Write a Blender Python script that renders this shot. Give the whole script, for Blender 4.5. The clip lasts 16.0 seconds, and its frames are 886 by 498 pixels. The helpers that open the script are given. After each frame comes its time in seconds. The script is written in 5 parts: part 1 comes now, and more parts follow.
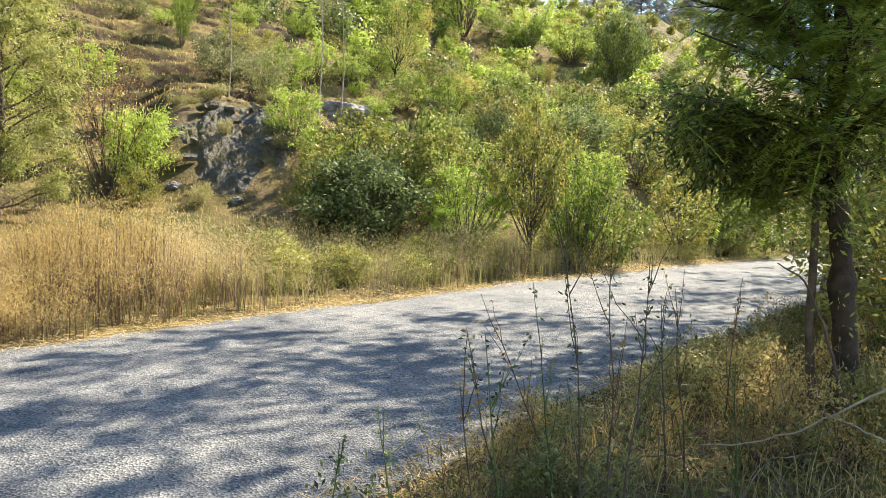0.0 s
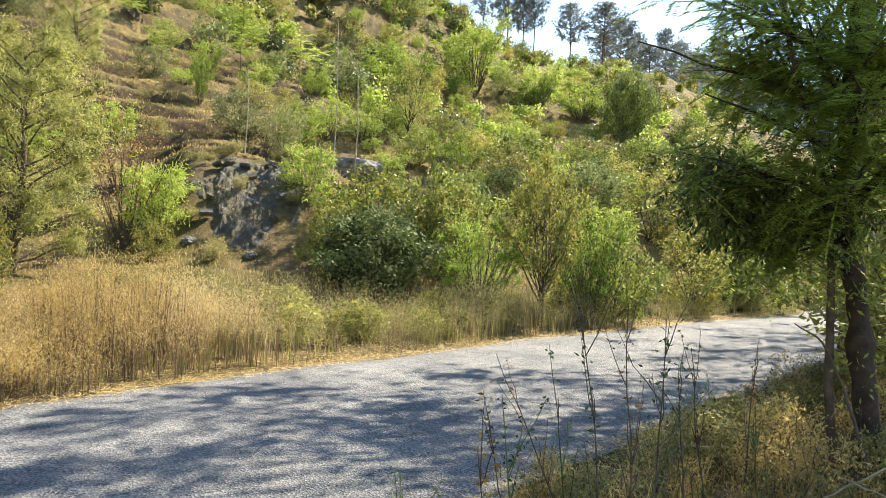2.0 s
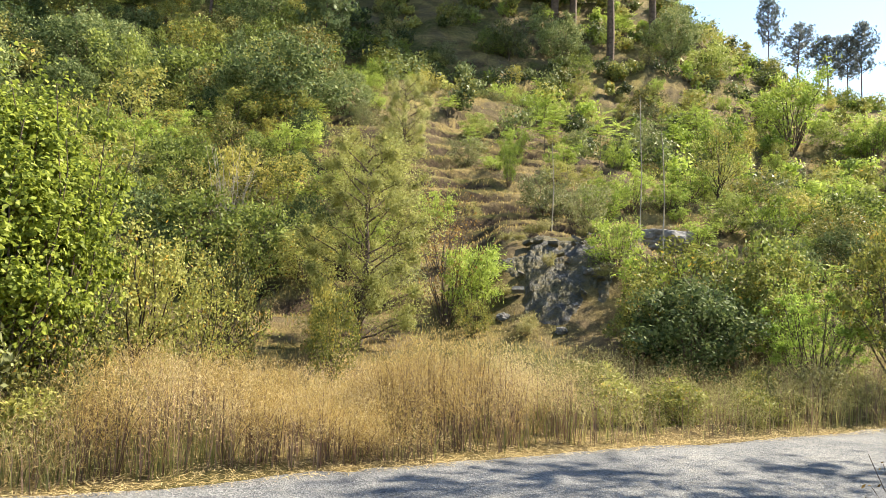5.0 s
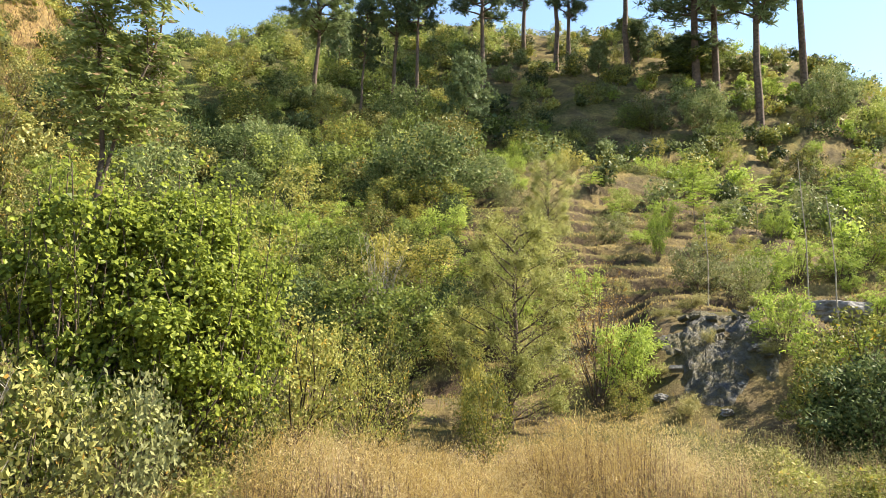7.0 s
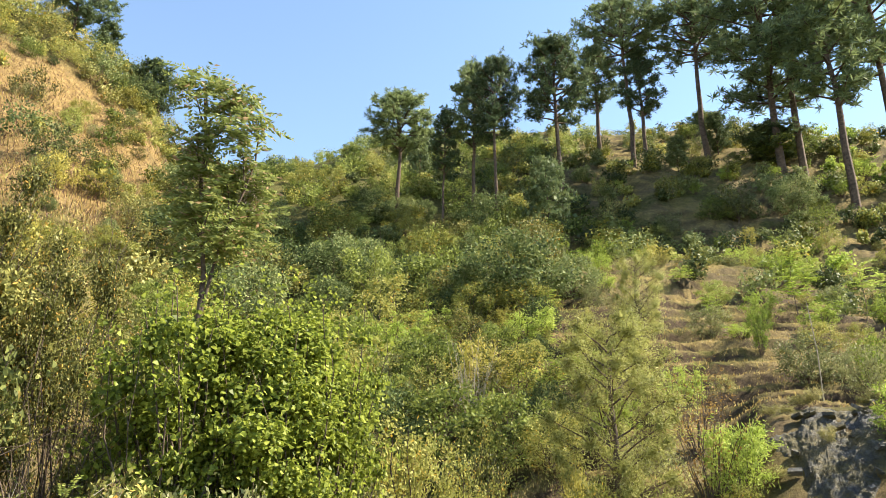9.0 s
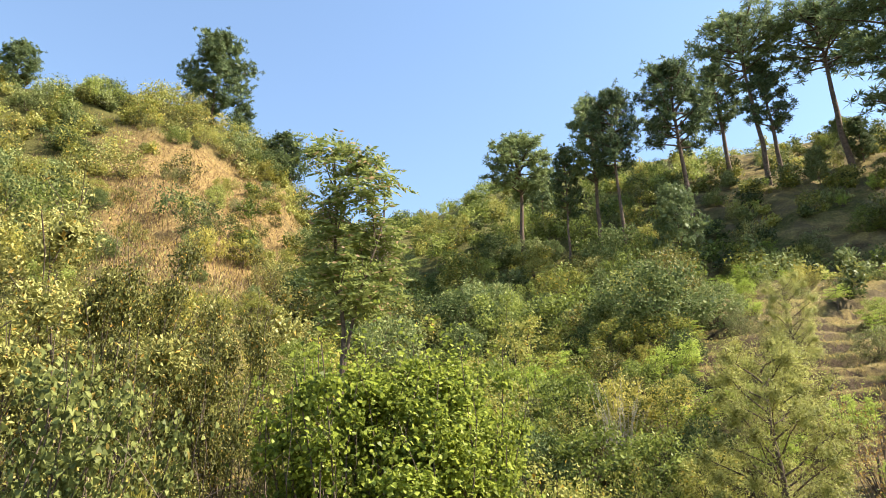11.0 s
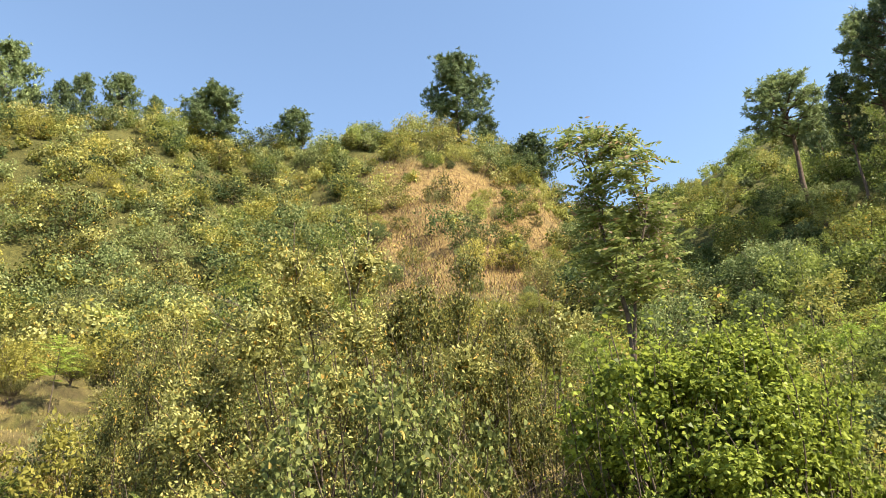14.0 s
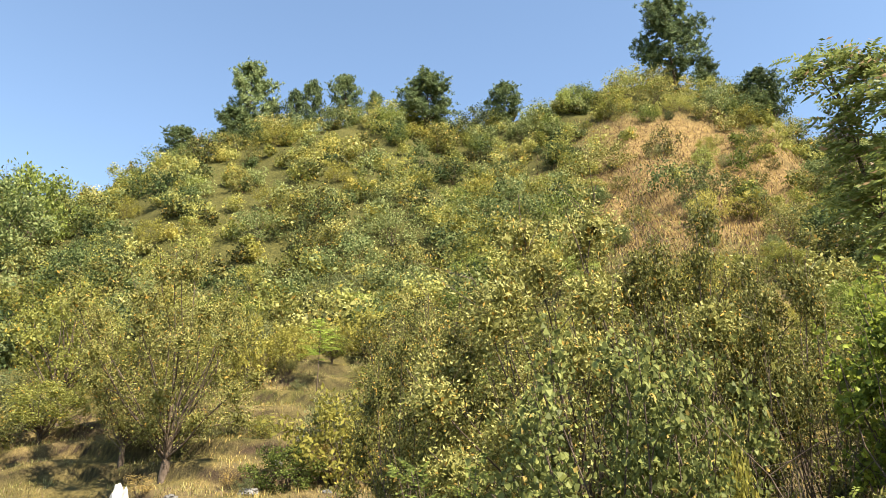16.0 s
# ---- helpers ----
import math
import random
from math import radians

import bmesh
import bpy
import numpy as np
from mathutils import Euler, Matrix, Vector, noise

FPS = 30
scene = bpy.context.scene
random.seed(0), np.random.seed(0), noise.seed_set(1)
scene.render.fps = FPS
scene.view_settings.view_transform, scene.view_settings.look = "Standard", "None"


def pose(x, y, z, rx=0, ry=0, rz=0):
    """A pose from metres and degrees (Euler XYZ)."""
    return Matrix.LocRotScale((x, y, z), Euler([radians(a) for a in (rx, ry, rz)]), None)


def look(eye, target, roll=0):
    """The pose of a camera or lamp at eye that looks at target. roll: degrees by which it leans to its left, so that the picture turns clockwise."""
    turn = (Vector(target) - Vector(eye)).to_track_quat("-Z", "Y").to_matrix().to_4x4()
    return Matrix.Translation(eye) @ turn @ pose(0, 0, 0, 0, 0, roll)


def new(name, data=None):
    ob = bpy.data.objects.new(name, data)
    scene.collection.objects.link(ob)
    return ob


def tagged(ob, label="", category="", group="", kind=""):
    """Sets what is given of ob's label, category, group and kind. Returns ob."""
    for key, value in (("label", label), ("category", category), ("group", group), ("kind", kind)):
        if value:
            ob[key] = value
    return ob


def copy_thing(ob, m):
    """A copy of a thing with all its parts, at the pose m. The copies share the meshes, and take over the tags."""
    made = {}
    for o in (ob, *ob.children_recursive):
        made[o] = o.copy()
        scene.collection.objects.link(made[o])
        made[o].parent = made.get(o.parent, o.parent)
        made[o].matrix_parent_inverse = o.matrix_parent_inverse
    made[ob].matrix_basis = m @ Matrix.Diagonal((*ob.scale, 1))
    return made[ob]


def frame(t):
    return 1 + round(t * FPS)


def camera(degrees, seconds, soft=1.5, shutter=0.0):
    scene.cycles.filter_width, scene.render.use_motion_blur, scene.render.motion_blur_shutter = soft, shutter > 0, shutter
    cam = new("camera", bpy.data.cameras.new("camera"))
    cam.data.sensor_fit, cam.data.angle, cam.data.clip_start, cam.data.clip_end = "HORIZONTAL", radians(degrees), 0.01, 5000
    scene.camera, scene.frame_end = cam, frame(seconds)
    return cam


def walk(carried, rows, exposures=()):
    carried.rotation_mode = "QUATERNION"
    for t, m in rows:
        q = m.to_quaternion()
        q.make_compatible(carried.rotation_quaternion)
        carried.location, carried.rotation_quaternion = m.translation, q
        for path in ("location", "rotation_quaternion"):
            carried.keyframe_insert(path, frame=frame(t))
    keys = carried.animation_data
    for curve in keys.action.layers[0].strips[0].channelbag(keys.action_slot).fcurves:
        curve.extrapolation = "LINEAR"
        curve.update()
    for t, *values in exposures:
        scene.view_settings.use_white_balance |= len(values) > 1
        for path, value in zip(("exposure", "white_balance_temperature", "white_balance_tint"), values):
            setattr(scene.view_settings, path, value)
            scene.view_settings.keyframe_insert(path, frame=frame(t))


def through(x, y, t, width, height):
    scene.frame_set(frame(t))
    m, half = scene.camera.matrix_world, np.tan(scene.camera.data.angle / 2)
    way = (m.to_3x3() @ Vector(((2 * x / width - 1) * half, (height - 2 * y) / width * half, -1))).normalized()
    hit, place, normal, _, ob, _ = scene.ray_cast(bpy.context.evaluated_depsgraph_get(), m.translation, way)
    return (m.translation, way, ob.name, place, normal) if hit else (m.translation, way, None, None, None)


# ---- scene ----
# lens and path: seconds, eye x y, eye height, heading (clockwise from +y), tilt, lean
cam = camera(62.6, 16.0, soft=0.6)
WALK = [
    (0.0, 0.000, 0.000, 1.700, 44.94, -4.27, -2.90), (0.5, 0.016, -0.001, 1.700, 45.98, -3.54, -2.98),
    (1.0, 0.016, 0.002, 1.703, 46.29, -2.46, -3.04), (1.5, -0.009, -0.004, 1.728, 45.58, -0.93, -3.04),
    (2.0, -0.032, -0.002, 1.727, 43.84, -0.08, -3.03), (2.5, -0.039, 0.004, 1.720, 41.52, 0.15, -2.90),
    (3.0, -0.050, -0.001, 1.724, 38.59, 0.53, -2.70), (3.5, -0.087, 0.003, 1.742, 34.74, 1.28, -2.58),
    (4.0, -0.121, 0.007, 1.767, 30.01, 2.40, -2.57), (4.5, -0.147, 0.022, 1.766, 24.77, 3.58, -2.51),
    (5.0, -0.176, 0.042, 1.773, 20.12, 4.55, -2.38), (5.2, -0.190, 0.050, 1.772, 18.30, 5.01, -2.20),
    (7.3, -0.228, 0.073, 1.759, 7.36, 11.63, -1.88), (7.5, -0.233, 0.077, 1.757, 6.62, 12.51, -1.78),
    (8.0, -0.241, 0.079, 1.761, 4.81, 14.67, -1.49), (8.5, -0.250, 0.078, 1.761, 3.07, 16.69, -1.11),
    (8.7, -0.254, 0.075, 1.760, 2.41, 17.46, -0.88), (10.8, -0.296, 0.062, 1.744, -7.86, 21.95, 0.36),
    (11.0, -0.299, 0.061, 1.744, -9.28, 22.00, 0.68), (11.5, -0.308, 0.053, 1.736, -12.80, 22.04, 1.34),
    (12.0, -0.315, 0.046, 1.729, -16.16, 22.01, 2.01), (12.5, -0.321, 0.042, 1.728, -19.42, 22.03, 2.53),
    (13.0, -0.328, 0.036, 1.722, -22.84, 22.10, 2.96), (13.5, -0.357, 0.035, 1.726, -26.81, 22.12, 3.09),
    (14.0, -0.389, 0.025, 1.720, -31.39, 22.10, 3.07), (14.5, -0.421, 0.017, 1.718, -36.44, 21.89, 2.89),
    (15.0, -0.445, 0.008, 1.720, -41.48, 21.56, 2.62), (15.5, -0.470, 0.005, 1.716, -46.11, 21.07, 2.28),
    (16.0, -0.498, 0.002, 1.715, -50.08, 20.37, 1.92),
]
walk(cam, [(t, pose(x, y, z, 90 + tilt, 0, -head) @ pose(0, 0, 0, 0, 0, -lean)) for t, x, y, z, head, tilt, lean in WALK],
     exposures=[(0.0, 1.96), (3.0, 1.80), (5.0, 1.78), (8.0, 1.76), (12.0, 1.71), (16.0, 1.55)])

# ---------------------------------------------------------------- daylight
SUN_HEADING, SUN_HEIGHT = 86.0, 46.0
world = bpy.data.worlds.new("sky")
scene.world = world
world.use_nodes = True
wn = world.node_tree.nodes
sky = wn.new("ShaderNodeTexSky")
sky.sky_type, sky.sun_disc = "NISHITA", False
sky.sun_elevation, sky.sun_rotation = radians(SUN_HEIGHT), radians(SUN_HEADING)
sky.altitude, sky.air_density, sky.dust_density, sky.ozone_density = 1200, 1.4, 0.25, 0.9
world.node_tree.links.new(sky.outputs[0], wn["Background"].inputs["Color"])
wn["Background"].inputs["Strength"].default_value = 0.09
sun_data = bpy.data.lights.new("sun", "SUN")
sun_data.energy, sun_data.angle, sun_data.color = 5.0, radians(0.55), (1.0, 0.90, 0.71)
sun = new("sun", sun_data)
sun.matrix_world = look((60 * math.sin(radians(SUN_HEADING)), 60 * math.cos(radians(SUN_HEADING)), 60 * math.tan(radians(SUN_HEIGHT))), (0, 0, 0))


# ---------------------------------------------------------------- materials
class Mat:
    """A node material built step by step."""

    def __init__(self, name):
        self.m = bpy.data.materials.new(name)
        self.m.use_nodes = True
        self.t = self.m.node_tree
        self.n, self.b = self.t.nodes, self.t.nodes["Principled BSDF"]
        self.out = self.t.nodes["Material Output"]

    def node(self, kind, **ins):
        nd = self.n.new(kind)
        for k, v in ins.items():
            self.put(nd.inputs[k.replace("_", " ")], v)
        return nd

    def put(self, socket, v):
        if hasattr(v, "is_linked"):
            self.t.links.new(v, socket)
        else:
            socket.default_value = v

    def noise(self, scale, detail=4.0, rough=0.6, at=None, coords="Object"):
        nd = self.node("ShaderNodeTexNoise", Scale=scale, Detail=detail, Roughness=rough)
        self.t.links.new(at if at else self.place(coords), nd.inputs["Vector"])
        return nd.outputs["Fac"]

    def place(self, coords="Object"):
        if not hasattr(self, "tc"):
            self.tc = self.n.new("ShaderNodeTexCoord")
        return self.tc.outputs[coords]

    def ramp(self, fac, *stops):
        nd = self.n.new("ShaderNodeValToRGB")
        self.put(nd.inputs["Fac"], fac)
        el = nd.color_ramp.elements
        while len(el) < len(stops):
            el.new(0.5)
        for e, (p, c) in zip(el, stops):
            e.position, e.color = p, (*c, 1) if len(c) == 3 else c
        return nd.outputs["Color"]

    def mix(self, fac, a, b, blend="MIX"):
        nd = self.n.new("ShaderNodeMix")
        nd.data_type, nd.blend_type = "RGBA", blend
        self.put(nd.inputs[0], fac)
        for s, v in ((nd.inputs[6], a), (nd.inputs[7], b)):
            self.put(s, (*v, 1) if isinstance(v, tuple) and len(v) == 3 else v)
        return nd.outputs[2]

    def math(self, op, a, b=0.0):
        nd = self.n.new("ShaderNodeMath")
        nd.operation = op
        self.put(nd.inputs[0], a), self.put(nd.inputs[1], b)
        return nd.outputs[0]

    def bump(self, height, strength=0.5, distance=0.02):
        nd = self.node("ShaderNodeBump", Strength=strength, Distance=distance)
        self.put(nd.inputs["Height"], height)
        self.put(self.b.inputs["Normal"], nd.outputs[0])
        return nd.outputs[0]

    def done(self, color, rough=0.8, spec=0.3):
        self.put(self.b.inputs["Base Color"], (*color, 1) if isinstance(color, tuple) and len(color) == 3 else color)
        self.put(self.b.inputs["Roughness"], rough)
        self.b.inputs["Specular IOR Level"].default_value = spec
        return self.m


def leaf_material(name, dark, mid, light, through=0.4, rough=0.5, autumn=None, amount=0.0):
    """Leaves: hue varies from plant to plant and from leaf to leaf; some light passes through."""
    dark, mid, light = ((r, g, 1.22 * b + 0.004) for r, g, b in (dark, mid, light))
    q = Mat(name)
    leafy = q.n.new("ShaderNodeNewGeometry").outputs["Random Per Island"]
    plant = q.n.new("ShaderNodeObjectInfo").outputs["Random"]
    clump = q.n.new("ShaderNodeAttribute")
    clump.attribute_name = "plant"
    v = q.math("ADD", q.math("MULTIPLY", leafy, 0.5), q.math("MULTIPLY", plant, 0.5))
    v = q.math("ADD", v, clump.outputs["Fac"])
    col = q.ramp(v, (0.16, dark), (0.54, mid), (0.92, light))
    if autumn:
        col = q.mix(q.math("GREATER_THAN", q.math("FRACT", q.math("MULTIPLY", leafy, 7.31)), 1.0 - amount), col, autumn)
    q.done(col, rough, 0.13)
    tr = q.n.new("ShaderNodeBsdfTranslucent")
    q.put(tr.inputs["Color"], col)
    mx = q.n.new("ShaderNodeMixShader")
    mx.inputs[0].default_value = through
    q.t.links.new(q.b.outputs[0], mx.inputs[1])
    q.t.links.new(tr.outputs[0], mx.inputs[2])
    q.t.links.new(mx.outputs[0], q.out.inputs["Surface"])
    return q.m


def bark_material(name, dark, light, scale=9.0):
    q = Mat(name)
    col = q.ramp(q.noise(scale, 5), (0.3, dark), (0.7, light))
    q.bump(q.noise(scale * 4, 4), 0.6, 0.02)
    return q.done(col, 0.9, 0.2)


LEAF_BRIGHT = leaf_material("leaf_bright_green", (0.11, 0.155, 0.016), (0.28, 0.36, 0.045), (0.47, 0.54, 0.10), 0.45)
LEAF_PLUME = leaf_material("leaf_plume", (0.11, 0.16, 0.02), (0.28, 0.39, 0.05), (0.50, 0.60, 0.11), 0.5)
LEAF_GREEN = leaf_material("leaf_green", (0.07, 0.092, 0.015), (0.215, 0.255, 0.042), (0.42, 0.45, 0.10), 0.4)
LEAF_DARK = leaf_material("leaf_dark_green", (0.036, 0.056, 0.014), (0.125, 0.162, 0.042), (0.29, 0.32, 0.10), 0.3, 0.62)
LEAF_OLIVE = leaf_material("leaf_olive", (0.045, 0.048, 0.01), (0.18, 0.178, 0.034), (0.46, 0.43, 0.12), 0.2, 0.45, (0.48, 0.30, 0.07), 0.05)
LEAF_BROAD = leaf_material("leaf_broad", (0.10, 0.13, 0.018), (0.33, 0.38, 0.045), (0.60, 0.61, 0.13), 0.46, 0.42)
LEAF_ROUND = leaf_material("leaf_round_pale", (0.11, 0.125, 0.028), (0.30, 0.32, 0.075), (0.54, 0.54, 0.18), 0.35, 0.5, (0.46, 0.34, 0.10), 0.04)
LEAF_FROND = leaf_material("leaf_frond", (0.10, 0.145, 0.02), (0.32, 0.40, 0.055), (0.58, 0.63, 0.12), 0.62)
LEAF_YELLOW = leaf_material("leaf_yellow", (0.21, 0.195, 0.03), (0.36, 0.325, 0.055), (0.52, 0.45, 0.10), 0.4)
LEAF_GREY = leaf_material("leaf_grey_green", (0.085, 0.095, 0.028), (0.19, 0.20, 0.066), (0.34, 0.34, 0.115), 0.3)
LEAF_RUST = leaf_material("leaf_rust", (0.17, 0.10, 0.02), (0.30, 0.18, 0.04), (0.40, 0.28, 0.07), 0.3)
LEAF_FEATHER = leaf_material("leaf_feathery", (0.12, 0.125, 0.026), (0.31, 0.315, 0.068), (0.52, 0.51, 0.16), 0.45)
LEAF_MIXED = leaf_material("leaf_mixed_green", (0.105, 0.112, 0.018), (0.27, 0.275, 0.048), (0.46, 0.44, 0.11), 0.36, 0.5, (0.50, 0.34, 0.06), 0.04)
LEAF_FAR = leaf_material("leaf_dull_green", (0.05, 0.066, 0.018), (0.16, 0.185, 0.05), (0.31, 0.335, 0.10), 0.28)
SEEDS = leaf_material("pinkish_seed", (0.30, 0.20, 0.14), (0.48, 0.34, 0.25), (0.64, 0.50, 0.38), 0.3, 0.6)
# pine needles with the haze of distance mixed into the colour
NEEDLE_HAZED = leaf_material("hazed_needle", (0.13, 0.15, 0.11), (0.20, 0.225, 0.17), (0.28, 0.30, 0.23), 0.3)
NEEDLE_DARK = leaf_material("dense_pine_needle", (0.055, 0.082, 0.03), (0.155, 0.195, 0.066), (0.28, 0.33, 0.11), 0.3)
NEEDLE = leaf_material("pine_needle", (0.07, 0.10, 0.04), (0.185, 0.23, 0.08), (0.31, 0.365, 0.125), 0.34)
STRAW = leaf_material("dry_straw", (0.27, 0.19, 0.06), (0.51, 0.385, 0.14), (0.70, 0.57, 0.25), 0.4, 0.6)
STRAW_RED = leaf_material("dry_reddish_straw", (0.27, 0.185, 0.05), (0.49, 0.36, 0.10), (0.68, 0.55, 0.19), 0.4, 0.6)
STEM_DRY = leaf_material("dry_brown_stem", (0.09, 0.058, 0.032), (0.17, 0.11, 0.06), (0.30, 0.21, 0.11), 0.2, 0.7)
WEED = leaf_material("weed_green", (0.11, 0.112, 0.028), (0.27, 0.25, 0.068), (0.50, 0.44, 0.16), 0.35, 0.6)
BARK = bark_material("bark_brown", (0.05, 0.035, 0.025), (0.16, 0.12, 0.09))
BARK_DARK = bark_material("bark_dark", (0.022, 0.017, 0.013), (0.085, 0.062, 0.045))
BARK_PALE = bark_material("bark_pale", (0.22, 0.19, 0.15), (0.42, 0.37, 0.30))
BARK_PINE = bark_material("bark_pine", (0.045, 0.032, 0.025), (0.17, 0.12, 0.09), 5.0)


def ground_material():
    """Dry grass, bare earth and green turf, changing over a few metres and over a few centimetres."""
    q = Mat("hill_ground")
    earth = q.ramp(q.noise(2.2, 6), (0.3, (0.072, 0.054, 0.032)), (0.7, (0.19, 0.14, 0.078)))
    straw = q.ramp(q.noise(5.0, 6), (0.3, (0.14, 0.102, 0.042)), (0.7, (0.34, 0.255, 0.10)))
    turf = q.ramp(q.noise(3.5, 6), (0.3, (0.035, 0.04, 0.012)), (0.7, (0.13, 0.12, 0.035)))
    a = q.mix(q.ramp(q.noise(0.33, 5, 0.65), (0.40, (0, 0, 0)), (0.58, (1, 1, 1))), earth, straw)
    b = q.mix(q.ramp(q.noise(0.21, 6, 0.7), (0.47, (0, 0, 0)), (0.62, (1, 1, 1))), a, turf)
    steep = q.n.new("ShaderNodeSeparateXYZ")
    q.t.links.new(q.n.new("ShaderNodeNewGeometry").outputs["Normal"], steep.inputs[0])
    # steep risers: bare soil, its colour darkened to deepen their shade
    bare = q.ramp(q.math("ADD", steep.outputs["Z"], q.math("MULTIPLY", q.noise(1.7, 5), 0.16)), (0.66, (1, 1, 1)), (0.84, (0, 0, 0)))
    shaded_soil = q.ramp(q.noise(4.0, 6), (0.3, (0.032, 0.024, 0.016)), (0.7, (0.11, 0.075, 0.046)))
    b = q.mix(bare, b, shaded_soil)
    zone = q.n.new("ShaderNodeAttribute")
    zone.attribute_name = "dry_grass"
    gold = q.ramp(q.noise(1.6, 6), (0.3, (0.10, 0.066, 0.03)), (0.5, (0.22, 0.145, 0.06)), (0.7, (0.33, 0.235, 0.10)))
    b = q.mix(zone.outputs["Fac"], b, gold)
    zone = q.n.new("ShaderNodeAttribute")
    zone.attribute_name = "thicket"
    b = q.mix(zone.outputs["Fac"], b, turf)
    fine = q.ramp(q.noise(38.0, 3, 0.7), (0.3, (0.55, 0.55, 0.55)), (0.7, (1.25, 1.25, 1.25)))
    q.bump(q.noise(14.0, 6, 0.7), 0.9, 0.12)
    return q.done(q.mix(1.0, b, fine, "MULTIPLY"), 0.95, 0.1)


def road_material():
    """Worn chip-seal: pale dusty chippings, dark binder between, dust at the edges."""
    q = Mat("worn_chipping_road")
    vor = q.node("ShaderNodeTexVoronoi", Scale=62.0)
    q.t.links.new(q.place(), vor.inputs["Vector"])
    chips = q.ramp(vor.outputs["Color"], (0.1, (0.08, 0.085, 0.09)), (0.5, (0.19, 0.19, 0.19)), (0.9, (0.36, 0.355, 0.34)))
    worn = q.ramp(q.noise(0.9, 6, 0.7), (0.35, (0.46, 0.48, 0.53)), (0.66, (0.92, 0.91, 0.9)))
    col = q.mix(1.0, chips, worn, "MULTIPLY")
    dust = q.ramp(q.noise(2.6, 6, 0.7), (0.5, (0, 0, 0)), (0.75, (0.6, 0.6, 0.6)))
    col = q.mix(dust, col, (0.25, 0.235, 0.21))
    q.bump(q.math("ADD", vor.outputs["Distance"], q.noise(9.0, 4)), 0.75, 0.02)
    return q.done(col, 0.85, 0.3)


def rock_material(name, dark, light, scale=2.0):
    q = Mat(name)
    col = q.ramp(q.noise(scale, 8, 0.7), (0.3, dark), (0.72, light))
    q.bump(q.noise(scale * 6, 6, 0.7), 0.9, 0.06)
    return q.done(col, 0.8, 0.35)


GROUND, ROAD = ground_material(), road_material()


def shale_material():
    """Dark flaky shale with dirt washed over it and mossy turf in the hollows."""
    q = Mat("grey_shale")
    col = q.ramp(q.noise(5.0, 8, 0.75), (0.28, (0.024, 0.024, 0.024)), (0.5, (0.10, 0.097, 0.094)), (0.75, (0.29, 0.285, 0.27)))
    dirt = q.ramp(q.noise(1.3, 6, 0.75), (0.39, (0, 0, 0)), (0.57, (1, 1, 1)))
    col = q.mix(dirt, col, q.ramp(q.noise(9.0, 4), (0.3, (0.07, 0.06, 0.03)), (0.7, (0.19, 0.155, 0.07))))
    q.bump(q.noise(16.0, 8, 0.8), 1.0, 0.12)
    return q.done(col, 0.8, 0.3)


SHALE = shale_material()
SLAB = rock_material("weathered_rock", (0.06, 0.055, 0.05), (0.31, 0.295, 0.28), 2.6)

# ---------------------------------------------------------------- lie of the land
def lattice(ix, iy):
    n = (ix * 374761393 + iy * 668265263) & 0x7FFFFFFF
    n = ((n ^ (n >> 13)) * 1274126177) & 0x7FFFFFFF
    return ((n ^ (n >> 16)) & 0xFFFF) / 65535.0


def value_noise(x, y):
    x0, y0 = np.floor(x).astype(np.int64), np.floor(y).astype(np.int64)
    u, v = x - x0, y - y0
    u, v = u * u * (3 - 2 * u), v * v * (3 - 2 * v)
    a, b = lattice(x0, y0), lattice(x0 + 1, y0)
    c, d = lattice(x0, y0 + 1), lattice(x0 + 1, y0 + 1)
    return (a * (1 - u) + b * u) * (1 - v) + (c * (1 - u) + d * u) * v - 0.5


def fbm(x, y, octaves=4):
    return sum(value_noise(x * 2.03**k + 17.3 * k, y * 2.03**k - 9.1 * k) * 0.5**k for k in range(octaves))


def ramp01(v, a, b):
    s = np.clip((v - a) / (b - a), 0, 1)
    return s * s * (3 - 2 * s)


def road_far(x):
    return 7.35 + 0.19 * x - 0.0035 * np.clip(x, -60, 27) ** 2


def road_near(x):
    return road_far(x) - 4.7


# steepness of the hillside by heading (degrees clockwise from +y), where it starts and how far its crest lies
HEADINGS = (-180, -130, -100, -83, -77, -72, -61, -44, -30, -25, -21, -16, -11, -3, 6, 18, 26, 35, 40, 46, 52, 60, 75, 100, 130, 180)
STEEP = (.03, .05, .20, .47, .52, .60, .72, .74, .765, .70, .62, .53, .52, .54, .60, .605, .56, .48, .43, .36, .315, .30, .14, .04, .03, .03)
FOOT = (40, 40, 30, 24, 23, 22, 22, 22, 21, 20, 19, 19, 19, 19, 18, 18, 18, 18, 18, 18, 19, 20, 26, 35, 40, 40)
# how much higher or lower the skyline stands than an even slope, in degrees
RISE_AT = (-100, -84, -80, -76, -70, -61, -54, -49, -41, -39, -34, -29, -25, -23, -21.8, -20.5, -16, -13, -10, -7, -5, -1, 5, 11, 18, 30, 35, 38, 42, 46)
RISE = (1.5, 3.0, 1.5, 2.0, 1.6, .4, .3, -1.3, -1.2, -.3, .7, -.8, -1.0, -.6, -2.2, -3.0, -1.5, -.3, .3, 1.4, 1.7, 1.0, .4, .9, .3, .6, 1.4, 1.4, .6, 0)
CREST = (110, 110, 105, 105, 105, 105, 105, 105, 105, 108, 115, 140, 150, 145, 130, 120, 120, 120, 120, 120, 120, 120, 130, 130, 120, 110)


